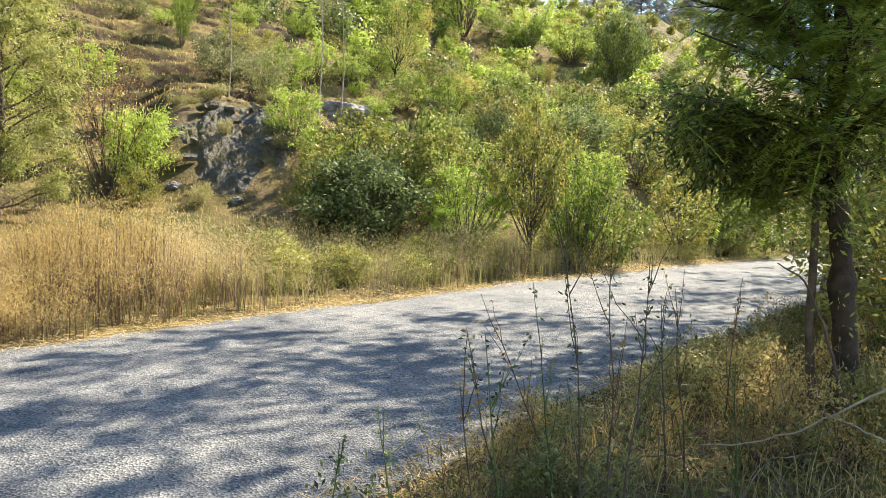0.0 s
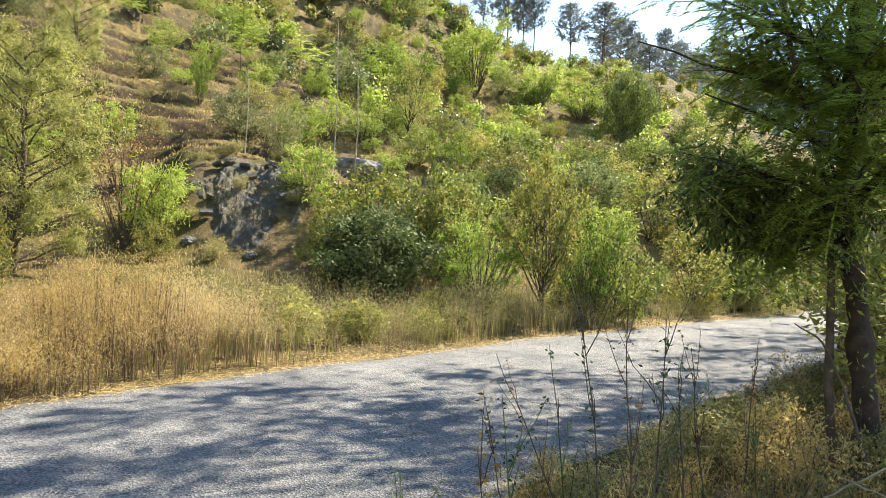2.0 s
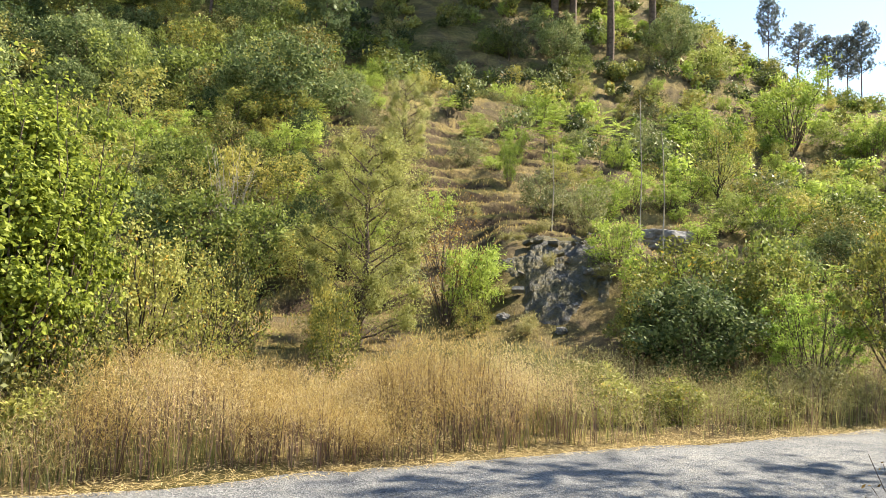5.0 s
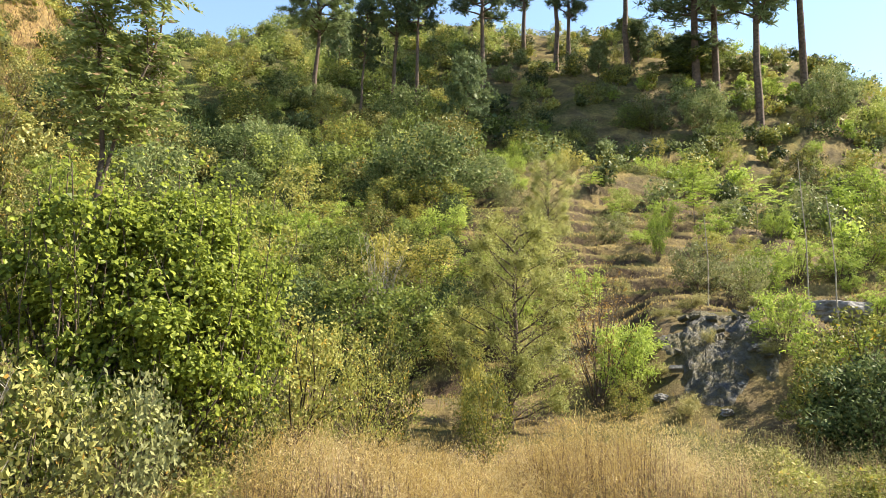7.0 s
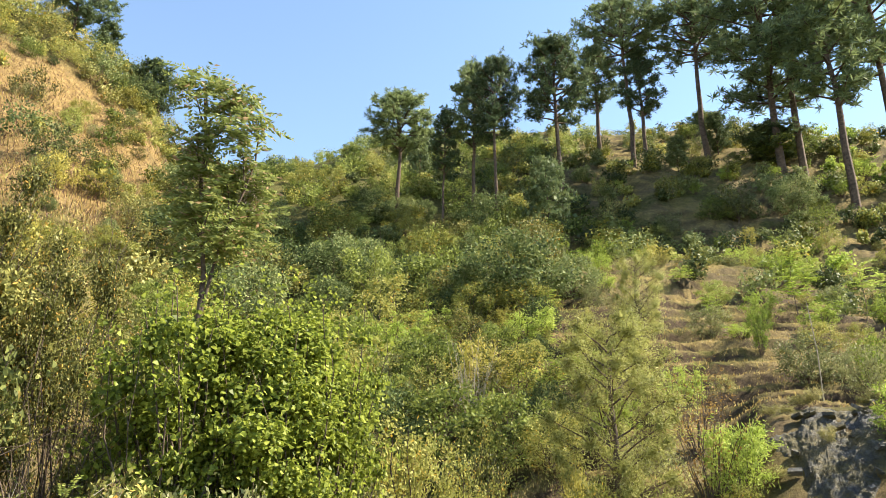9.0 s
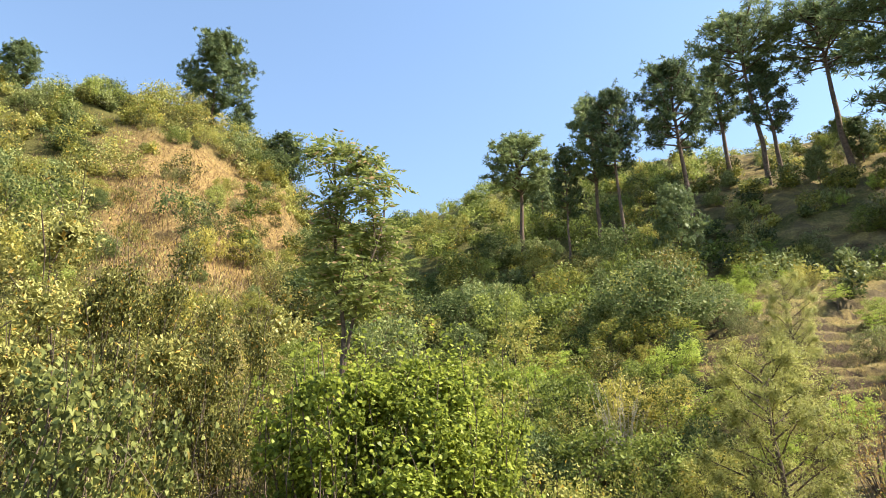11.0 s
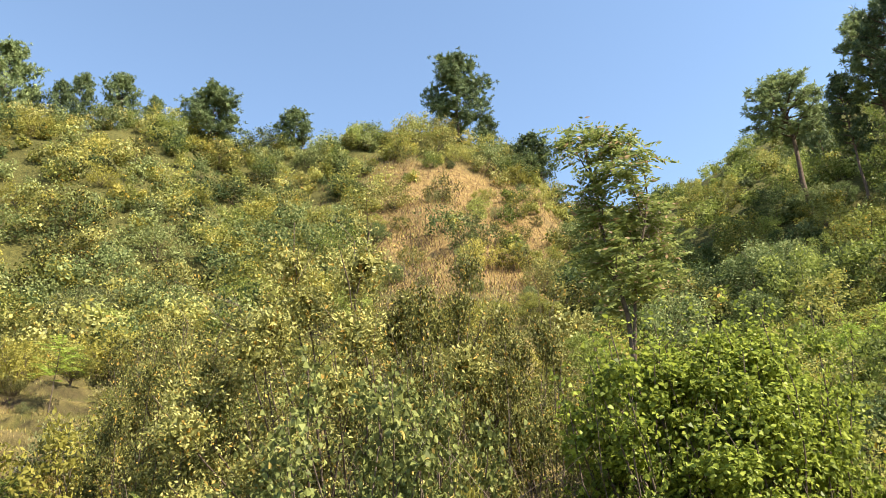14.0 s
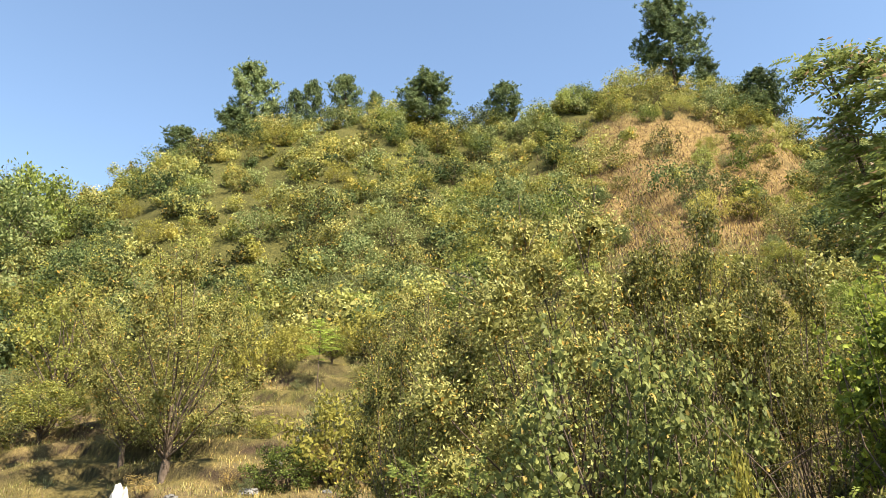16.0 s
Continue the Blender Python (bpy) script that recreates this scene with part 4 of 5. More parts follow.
# ---------------------------------------------------------------- growth spread over the slopes
def spread(seed, count, head, reach, kinds, size, keep=None, gap=1.6):
    """Scatter shrubs over a stretch of hillside, none closer than gap to the next."""
    rng = np.random.default_rng(seed)
    taken, n, tries = [], 0, 0
    while n < count and tries < count * 30:
        tries += 1
        a = math.radians(rng.uniform(*head))
        r = math.sqrt(rng.uniform(reach[0] ** 2, reach[1] ** 2))
        x, y = r * math.sin(a), r * math.cos(a)
        if y < road_far(x) + 3.0 or (keep and not keep(math.degrees(a), r, rng)):
            continue
        g = gap * (0.6 + r / 90)
        if any((x - p) ** 2 + (y - q) ** 2 < g * g for p, q in taken):
            continue
        taken.append((x, y))
        h = rng.uniform(*size)
        stand(kinds[int(rng.integers(len(kinds)))], x, y, h, h * rng.uniform(0.95, 1.5), rng.uniform(0, 6.28), 0.12)
        n += 1


def terraces(a, r, rng):
    """The grazed terraces stay mostly open."""
    open_ground = 14 < a < 38 and 24 < r < 62
    if a > 20 and 17 < r < 27:
        return False
    return rng.random() < (0.14 if open_ground else 0.85)


def off_nose(a, r, rng):
    """The dry grass spur carries few shrubs."""
    if -82 < a < -53 and r < 38:
        return rng.random() < 0.04
    spur = -38 < a < -19 and 44 < r < 97
    return rng.random() < (0.07 if spur else 1.0)


def thicket(name, label, seed, count, head, reach, size, leaf, keep=None, per=380, clump=0.27):
    """Scrub too far off to count: many leafy crowns in one mesh."""
    rng = np.random.default_rng(seed)
    pos, out, blockers = [], [], []
    n = 0
    while n < count:
        a, r = math.radians(rng.uniform(*head)), math.sqrt(rng.uniform(reach[0] ** 2, reach[1] ** 2))
        if keep and not keep(math.degrees(a), r, rng):
            continue
        x, y = r * math.sin(a), r * math.cos(a)
        h = rng.uniform(*size)
        w = h * rng.uniform(0.45, 0.72)
        c = unit(rng.normal(size=(9, 3))) * rng.uniform(0.35, 0.75, (9, 1))
        k = rng.integers(0, 9, per)
        d = unit(rng.normal(size=(per, 3)))
        p = (c[k] + d * rng.uniform(0.25, 0.45, 9)[k, None]) * np.array([w, w, h * 0.5])
        pos.append(p + np.array([x, y, land_at(x, y) + h * 0.42]))
        out.append(d * 0.9 + c[k] * 0.6 + np.array([0, 0, 0.3]))
        # big inner leaves added only to block light and darken the crowns
        m = rng.integers(0, 9, 52)
        blockers.append(c[m] * 0.85 * np.array([w, w, h * 0.5]) + rng.normal(size=(52, 3)) * 0.1 * w + np.array([x, y, land_at(x, y) + h * 0.4]))
        n += 1
    pos, out = np.concatenate(pos), np.concatenate(out)
    sz = rng.uniform(0.6, 1.25, len(pos)) * clump
    v, f = leaves(pos, rng.normal(size=out.shape), sz, sz * 0.6, rng, 0.72, 0.2, unit(out))
    blockers = np.concatenate(blockers)
    big = rng.uniform(0.35, 0.62, len(blockers))
    v2, f2 = leaves(blockers, rng.normal(size=blockers.shape), big, big * 0.6, rng, 0.3, 0.2)
    ob = tagged(new(name, mesh_of(name, np.concatenate([v, v2]), np.concatenate([f, f2 + len(v)]), leaf)), label, "scrub", kind="stuff")
    shade = rng.uniform(-0.34, 0.36, count)
    tone = np.concatenate([np.repeat(shade, 4 * per), np.repeat(shade, 4 * 52)]).astype(np.float32)
    ob.data.attributes.new("plant", "FLOAT", "POINT").data.foreach_set("value", tone)
    return ob


spread(1, 150, (8, 62), (22, 70), ("bright0", "bright1", "grey0", "green1", "sapling0", "bright1", "green0", "olive0", "yellow0"), (0.9, 2.2), terraces)
spread(2, 95, (4, 64), (60, 112), ("far0", "far1", "far2", "far1", "far5", "far4", "far3"), (1.6, 3.2), None, 2.4)
spread(3, 80, (-20, 9), (23, 44), ("green0", "green1", "olive0", "open_tree", "bright1", "green0", "yellow0", "dark0"), (1.6, 3.4), None, 1.6)
spread(12, 80, (-20, 10), (42, 80), ("dark0", "green0", "dark0", "green1", "olive0", "dark0"), (2.2, 5.4), None, 2.2)
spread(4, 36, (-24, 9), (74, 110), ("far0", "far3", "far1", "far5", "far3", "far0", "far1"), (2.4, 4.2), None, 2.6)
spread(5, 200, (-100, -18), (25, 60), ("olive0", "green1", "green1", "green0", "olive0", "grey0", "small_tree", "yellow0"), (1.6, 3.6), off_nose, 2.0)
spread(6, 140, (-100, -17), (54, 104), ("far2", "far1", "far0", "far5", "far2", "far4", "far1", "far3"), (2.4, 4.6), off_nose, 3.0)
spread(7, 40, (44, 78), (26, 60), ("green0", "green1", "bright1", "dark0", "olive0"), (1.6, 3.4), None, 2.0)
spread(9, 40, (-40, -19), (50, 98), ("olive0", "dark0", "grey0", "green1", "dark0"), (0.8, 2.4), None, 2.0)
spread(10, 26, (-72, -22), (97, 106), ("far0", "far2", "far3", "far5", "far1"), (3.0, 5.4), None, 2.4)
spread(8, 30, (62, 82), (30, 75), ("green0", "dark0", "green1", "olive0"), (2.4, 5.0), None, 2.4)
spread(11, 60, (12, 42), (54, 92), ("bright0", "grey0", "green1", "bright1", "olive0", "bright0"), (0.9, 2.2), None, 2.0)
thicket("scrub", "mixed yellow-green scrub covering the left hill", 101, 270, (-100, -17), (48, 112), (1.8, 4.8), LEAF_MIXED, off_nose)
thicket("scrub", "olive green scrub covering the left hill", 102, 210, (-100, -17), (42, 112), (1.8, 4.8), LEAF_OLIVE, off_nose)
thicket("scrub", "dull green scrub covering the left hill", 108, 190, (-100, -17), (45, 112), (1.8, 5.2), LEAF_FAR, off_nose)
thicket("scrub", "dark green scrub covering the left hill", 106, 150, (-100, -17), (45, 112), (2.0, 5.4), LEAF_DARK, off_nose)
thicket("scrub", "autumn yellow scrub dotted over the left hill", 107, 100, (-100, -17), (50, 108), (1.8, 4.2), LEAF_YELLOW, off_nose)
thicket("scrub", "dark green scrub among the pines", 103, 260, (-26, 14), (58, 155), (2.0, 5.0), LEAF_GREEN)
thicket("scrub", "dull green scrub below the pines", 109, 220, (-8, 46), (50, 120), (1.4, 3.6), LEAF_FAR)
thicket("scrub", "yellow-green scrub on the upper slope", 104, 380, (-24, 66), (60, 150), (1.4, 3.4), LEAF_MIXED)
thicket("scrub", "bright green scrub on the shoulder of the hill", 105, 150, (30, 70), (45, 125), (1.4, 3.4), LEAF_BRIGHT)


# ---------------------------------------------------------------- rocks
def rock(name, label, seed, size, flat, mat, x, y, turn=0.0, sink=0.3, rough=0.25):
    """A weathered lump with broken facets."""
    bm = bmesh.new()
    bmesh.ops.create_icosphere(bm, subdivisions=4, radius=1.0)
    off = Vector((seed * 3.7, seed * 1.3, seed * 2.1))
    for v in bm.verts:
        p = v.co.copy()
        d = noise.fractal(p * 1.3 + off, 1.0, 2.0, 4) * rough + 0.5 * rough * (noise.cell(p * 2.4 + off) - 0.5)
        v.co = Vector((p.x * size[0], p.y * size[1], p.z * size[2])) * (1 + d)
        if flat and v.co.z > size[2] * 0.55:
            v.co.z = size[2] * 0.55 + (v.co.z - size[2] * 0.55) * 0.25
    me = bpy.data.meshes.new(name)
    bm.to_mesh(me)
    bm.free()
    me.materials.append(mat)
    ob = new(name, me)
    ob.matrix_world = pose(x, y, land_at(x, y) + size[2] * (0.5 - sink), 0, 0, turn)
    return tagged(ob, label, "rock")


def outcrop(x, y, width, depth, turn):
    """A face of crumbling shale lying on the slope: ribs, loose slabs and gullies."""
    n, m = 150, 150
    u, v = np.meshgrid(np.linspace(-1, 1, n), np.linspace(-1, 1, m), indexing="ij")
    c, s = math.cos(turn), math.sin(turn)
    px, py = u * width / 2, v * depth / 2
    wx, wy = x + c * px - s * py, y + s * px + c * py
    edge = np.clip(0.72 - np.sqrt((u * 1.0) ** 2 + v**2) + 0.45 * fbm(u * 3.0, v * 3.0, 4), -0.8, 0.4)
    cell = np.floor((fbm(px * 0.9 + 4, py * 0.7, 3) + 0.5) * 8) / 8
    crumbs = 0.34 * fbm(px * 1.5, py * 0.8, 6) + 0.14 * np.abs(fbm(px * 4.2 + 2, py * 2.6, 4)) + 0.04 * np.round(3 * fbm(px * 8, py * 6 + 5, 2))
    z = land(wx, wy) + 0.10 * edge - 0.03 + np.clip(edge * 4, 0, 1) * (0.08 + 0.05 * cell + 0.6 * crumbs)
    i = np.arange(n - 1)[:, None] * m + np.arange(m - 1)[None]
    q = np.stack([i, i + m, i + m + 1, i + 1], -1).reshape(-1, 4)
    ob = new("shale_outcrop", mesh_of("shale_outcrop", np.stack([wx, wy, z], -1).reshape(-1, 3), q, SHALE))
    rng = np.random.default_rng(14)
    for i in range(16):
        a, b = rng.uniform(-0.5, 0.5) * width * 0.6, rng.uniform(-0.5, 0.5) * depth * 0.6
        sx, sy = x + c * a - s * b, y + s * a + c * b
        big = rng.uniform(0.08, 0.22)
        bm = bmesh.new()
        bmesh.ops.create_cube(bm, size=1.6)
        bmesh.ops.subdivide_edges(bm, edges=bm.edges[:], cuts=1)
        for w in bm.verts:
            w.co = Vector((w.co.x * big, w.co.y * big * 0.6, w.co.z * big * 0.3)) * (1 + 0.7 * noise.noise(w.co * 1.3 + Vector((i, 0, 0))))
        me = bpy.data.meshes.new("slab")
        bm.to_mesh(me)
        bm.free()
        me.materials.append(SHALE if i % 4 else SLAB)
        sl = part("slab", me, ob)
        sl.matrix_world = pose(sx, sy, land_at(sx, sy) + 0.2, rng.uniform(10, 40), rng.uniform(-20, 20), rng.uniform(0, 360))
    return tagged(ob, "crumbling dark grey shale face on the slope", "rock outcrop")


outcrop(10.5, 19.0, 4.0, 5.6, radians(-29))
rock("rock_slab", "flat-topped weathered grey boulder on the slope", 2, (1.35, 0.9, 0.66), True, SLAB, 19.0, 25.65, -36, -0.48)
rock("boulder", "small pale stone at the foot of the shale", 3, (0.34, 0.22, 0.18), False, SLAB, 11.3, 18.3, 20)
rock("boulder", "pale stone set in a terrace edge", 4, (0.45, 0.3, 0.38), False, SLAB, 5.3, 29.1, 0)
rock("boulder", "whitish boulder below the leafy slope", 5, (0.42, 0.36, 1.76), False, rock_material("white_stone", (0.45, 0.42, 0.38), (0.75, 0.72, 0.66)), -20.0, 5.8, 10, 0.0)
for n, (bx, by, bs) in enumerate(((16.5, 24.0, .3), (27.5, 27.5, .5), (31.0, 25.5, .35), (24.0, 38.0, .45), (13.0, 21.5, .25), (8.2, 18.0, .22), (9.4, 16.9, .2))):
    rock("boulder", "small grey stone lying on the slope", 6 + n, (bs, bs * 0.8, bs * 0.6), False, SLAB, bx, by, n * 40)


for n, (bx, by, bs) in enumerate(((-21.5, 9.6, .22), (-23.6, 10.8, .34), (-20.4, 11.4, .16), (-25.2, 12.6, .28), (-22.2, 12.9, .18), (-24.4, 8.6, .2), (-26.4, 14.2, .36))):
    rock("boulder", "grey stone lying on the sandy clearing", 20 + n, (bs, bs * 0.75, bs * 0.55), False, SLAB, bx, by, n * 50)


# ---------------------------------------------------------------- grass and weeds
def blades(rng, x, y, height, width, lean, z=None):
    """Thin bent blades: two quads tapering to a point."""
    n = len(x)
    z = land(x, y) if z is None else z
    th = rng.uniform(0, 2 * math.pi, n)
    d = np.stack([np.cos(th), np.sin(th), np.zeros(n)], -1)
    s = np.stack([-np.sin(th), np.cos(th), np.zeros(n)], -1)
    w = np.broadcast_to(width, n)[:, None] * 0.5
    h = np.broadcast_to(height, n)
    ln = (np.broadcast_to(lean, n) * h)[:, None]
    p0 = np.stack([x, y, z - 0.02], -1)
    p1 = p0 + d * ln * 0.3 + np.stack([0 * h, 0 * h, h * 0.55], -1)
    p2 = p0 + d * ln + np.stack([0 * h, 0 * h, h], -1)
    v = np.stack([p0 - s * w, p0 + s * w, p1 - s * w * 0.8, p1 + s * w * 0.8, p2], 1).reshape(-1, 3)
    k = np.arange(n)[:, None] * 5
    return v, k + np.array([[0, 1, 3, 2]]), k + np.array([[2, 3, 4]]), p1, p2


def stuff(name, label, category, v, faces, mats, index=None):
    return tagged(new(name, mesh_of(name, v, faces, mats, index)), label, category, kind="stuff")


def tall_grass(name, label, seed, count, x0, x1, deep, height, mat, head_mat, heads=9, head_len=0.12, clump=0.5):
    """Tall dry stems along the far side of the road with feathery seed heads."""
    rng = np.random.default_rng(seed)
    x = rng.uniform(x0, x1, count)
    y = road_far(x) + 0.25 + rng.random(count) ** 1.2 * deep
    keep = fbm(x * 0.9 + seed, y * 0.9, 3) > rng.uniform(-0.45, 0.12, count)
    x, y = x[keep], y[keep]
    count = len(x)
    x, y = x + clump * fbm(x * 3, y * 3, 2) * 0.6, y + clump * 0.5 * fbm(x * 2.5 + 9, y * 2.5, 2)
    h = height * rng.uniform(0.45, 1.08, count) ** 0.8 * (1 + 1.15 * fbm(x * 0.6, y * 0.6, 3))
    v, q, t, p1, p2 = blades(rng, x, y, h, 0.010, np.abs(rng.normal(size=count)) * 0.36)
    f = rng.uniform(0.0, 1.0, (count * heads, 1)) ** 0.7
    a, b = np.repeat(p1, heads, 0), np.repeat(p2, heads, 0)
    pos = a + (b - a) * f + rng.normal(size=a.shape) * 0.075 * (0.3 + f)
    ahead = unit(b - a) * 0.6 + rng.normal(size=a.shape) * 0.6
    lv, lf = leaves(pos, ahead, head_len * rng.uniform(0.4, 1.2, len(pos)), 0.006, rng, 0.2)
    idx = np.concatenate([np.ones(len(lf)), np.zeros(len(q)), np.zeros(len(t))])
    stuff(name, label, "grass", np.concatenate([v, lv]), [np.concatenate([lf + len(v), q]), t], [mat, head_mat], idx)


tall_grass("tall_dry_grass", "waist-high reddish dry grass with feathery heads beside the road", 71, 2900, -1.0, 4.3, 3.4, 0.92, STEM_DRY, STRAW_RED, 40, 0.06)
tall_grass("tall_dry_grass", "pale dry grass with loose seed heads beside the road", 72, 2500, -1.2, 5.4, 4.5, 0.85, STEM_DRY, STRAW, 34, 0.06)
tall_grass("tall_dry_grass", "low dull weeds and brown dead grass beside the road", 79, 2600, -13, -0.9, 4.0, 0.6, STEM_DRY, WEED, 14, 0.09)
tall_grass("low_grass", "short green and straw grass under the tall stems", 70, 5200, -4.0, 6.0, 3.6, 0.42, WEED, STRAW, 5, 0.09)
tall_grass("roadside_weeds", "yellow-green weedy growth along the road edge", 73, 5200, 4.6, 30, 3.0, 0.55, WEED, WEED, 14, 0.07)
tall_grass("roadside_weeds", "dull green weeds with dry heads below the shrubs", 74, 3000, 4.6, 17, 4.5, 0.8, STEM_DRY, WEED, 16, 0.07)


def verge_bushes():
    """Low weedy bushes between the road and the shrubs."""
    rng = np.random.default_rng(110)
    for i in range(64):
        x = rng.uniform(4.6, 28) if i % 5 else rng.uniform(-12, 0)
        y = road_far(x) + rng.uniform(0.7, 3.6)
        h = rng.uniform(0.55, 1.0)
        stand(("weed_bush0", "weed_bush1", "weed_bush0")[i % 3], x, float(y), h, h * rng.uniform(1.0, 1.7), rng.uniform(0, 6.28))


def near_weeds():
    """Knee-high weeds standing in the grass of the near verge."""
    rng = np.random.default_rng(112)
    n = 0
    while n < 46:
        a, r = radians(rng.uniform(42, 84)), rng.uniform(2.3, 9.5)
        x, y = r * math.sin(a), r * math.cos(a)
        if road_near(x) - y < 0.35:
            continue
        h = rng.uniform(0.28, 0.6)
        stand(("weed_bush0", "weed_bush2", "weed_bush2")[n % 3], x, y, h, h * rng.uniform(0.8, 1.4), rng.uniform(0, 6.28))
        n += 1


def clearing_weeds():
    """Low weeds and small bushes on the sandy clearing."""
    rng = np.random.default_rng(113)
    for i in range(46):
        a, r = radians(rng.uniform(-86, -54)), rng.uniform(17, 42)
        h = rng.uniform(0.4, 1.1)
        stand(("weed_bush0", "weed_bush2", "weed_bush1", "weed_bush0", "grey0")[i % 5], r * math.sin(a), r * math.cos(a), h, h * rng.uniform(1.2, 2.2), rng.uniform(0, 6.28))


model("weed_bush2", "weed_bush", "straw-coloured withered weed with thin stems", "bush", 123, 0.9, 0.5, STRAW_RED, BARK, limbs=26, twigs=8, per=7, length=0.05, width=0.016, spread="vase", trunk=False, foot=0.03, lobe=0, group="weed bushes along the road")
model("weed_bush0", "weed_bush", "low yellow-green weedy bush beside the road", "bush", 120, 0.9, 0.55, WEED, BARK, limbs=26, twigs=8, per=12, length=0.06, width=0.022, spread="vase", trunk=False, foot=0.03, group="weed bushes along the road")
model("weed_bush1", "weed_bush", "low dull green leafy weed beside the road", "bush", 121, 0.9, 0.55, LEAF_MIXED, BARK, limbs=24, twigs=8, per=10, length=0.07, width=0.03, foot=0.03, trunk=False, group="weed bushes along the road")
verge_bushes()
near_weeds()
clearing_weeds()


def straw_litter(name, seed, count, side, x0, x1, wide, z=0.03):
    """Loose flattened straw along an edge of the road."""
    rng = np.random.default_rng(seed)
    x = rng.uniform(x0, x1, count)
    off = np.abs(rng.normal(size=count)) * wide
    y = road_far(x) - 0.12 + off if side > 0 else road_near(x) + 0.12 - off
    pos = np.stack([x, y, np.maximum(land(x, y), 0.015) + z * rng.random(count)], -1)
    d = rng.normal(size=(count, 3)) * np.array([1, 1, 0.16])
    v, f = leaves(pos, d, rng.uniform(0.05, 0.15, count), 0.007, rng, 0.8, 0.1)
    stuff(name, "flattened golden straw along the edge of the road", "straw", v, f, STRAW)


straw_litter("straw_litter", 75, 26000, 1, -8, 26, 0.6, 0.05)
straw_litter("straw_litter", 76, 9000, -1, 0.5, 14, 0.6)


def verge_growth():
    """Matted straw, green blades and leafy weeds on the near verge."""
    rng = np.random.default_rng(77)
    n = 21000
    a, r = np.radians(rng.uniform(32, 92, n)), 1.2 + 11.0 * rng.random(n) ** 1.25
    x, y = r * np.sin(a), r * np.cos(a)
    k = (road_near(x) - y > 0.05 + 0.3 * rng.random(n)) & (r > 1.3)
    x, y = x[k], y[k]
    edge = np.clip((road_near(x) - y) / 1.0, 0.2, 1)
    h = rng.uniform(0.06, 0.24, len(x)) ** 0.85 * edge * (1 + 1.3 * fbm(x * 1.3, y * 1.3, 3))
    v, q, t, p1, p2 = blades(rng, x, y, h, rng.uniform(0.002, 0.006, len(x)), rng.uniform(0.1, 1.6, len(x)))
    pick = (rng.random(len(x)) < 0.62 + 0.5 * fbm(x * 0.8 + 4, y * 0.8, 3)).astype(int) + (rng.random(len(x)) < 0.3)
    stuff("verge_grass", "tangled dry and green grass on the near verge", "grass", v, [q, t], [STRAW_RED, WEED, STEM_DRY], np.concatenate([pick, pick]))
    m = 34000
    a, r = np.radians(rng.uniform(32, 92, m)), 1.4 + 10.0 * rng.random(m) ** 1.2
    x, y = r * np.sin(a), r * np.cos(a)
    k = road_near(x) - y > 0.35
    x, y = x[k], y[k]
    lump = 0.08 + 0.7 * np.clip(fbm(x * 1.7 + 11, y * 1.7, 3) + 0.15, 0, 1)
    pos = np.stack([x, y, land(x, y) + rng.random(len(x)) * lump], -1)
    v, f = leaves(pos, rng.normal(size=pos.shape) + np.array([0, 0, 0.5]), rng.uniform(0.02, 0.055, len(x)), rng.uniform(0.008, 0.022, len(x)), rng, 0.4)
    stuff("verge_weeds", "low leafy weeds among the verge grass", "weeds", v, f, [LEAF_GREEN, WEED, STEM_DRY], rng.integers(0, 3, len(x)))
    m = 12000
    a, r = np.radians(rng.uniform(36, 92, m)), 1.2 + 9.0 * rng.random(m)
    x, y = r * np.sin(a), r * np.cos(a)
    k = road_near(x) - y > 0.0
    x, y = x[k], y[k]
    pos = np.stack([x, y, land(x, y) + 0.05 * rng.random(len(x))], -1)
    v, f = leaves(pos, rng.normal(size=pos.shape) * np.array([1, 1, 0.2]), rng.uniform(0.05, 0.2, len(x)), 0.005, rng, 0.7)
    stuff("verge_litter", "fallen straw and dead stalks on the verge", "straw", v, f, [STRAW, STRAW_RED], rng.integers(0, 2, len(x)))


verge_growth()


def shale_tufts():
    rng = np.random.default_rng(15)
    for i in range(16):
        a, b = rng.uniform(-2.3, 2.3), rng.uniform(-3.4, 3.4)
        x, y = 10.5 + 0.875 * a + 0.485 * b, 19.4 - 0.485 * a + 0.875 * b
        stand("tuft", x, y, rng.uniform(0.25, 0.5), rng.uniform(0.4, 0.9), rng.uniform(0, 6), -0.1)


model("tuft", "grass_tuft", "mossy green grass tuft clinging to the shale", "grass tuft", 122, 0.4, 0.3, WEED, BARK, limbs=20, twigs=5, per=8, length=0.12, width=0.012, spread="vase", trunk=False, lobe=0, group="tufts on the shale")
shale_tufts()


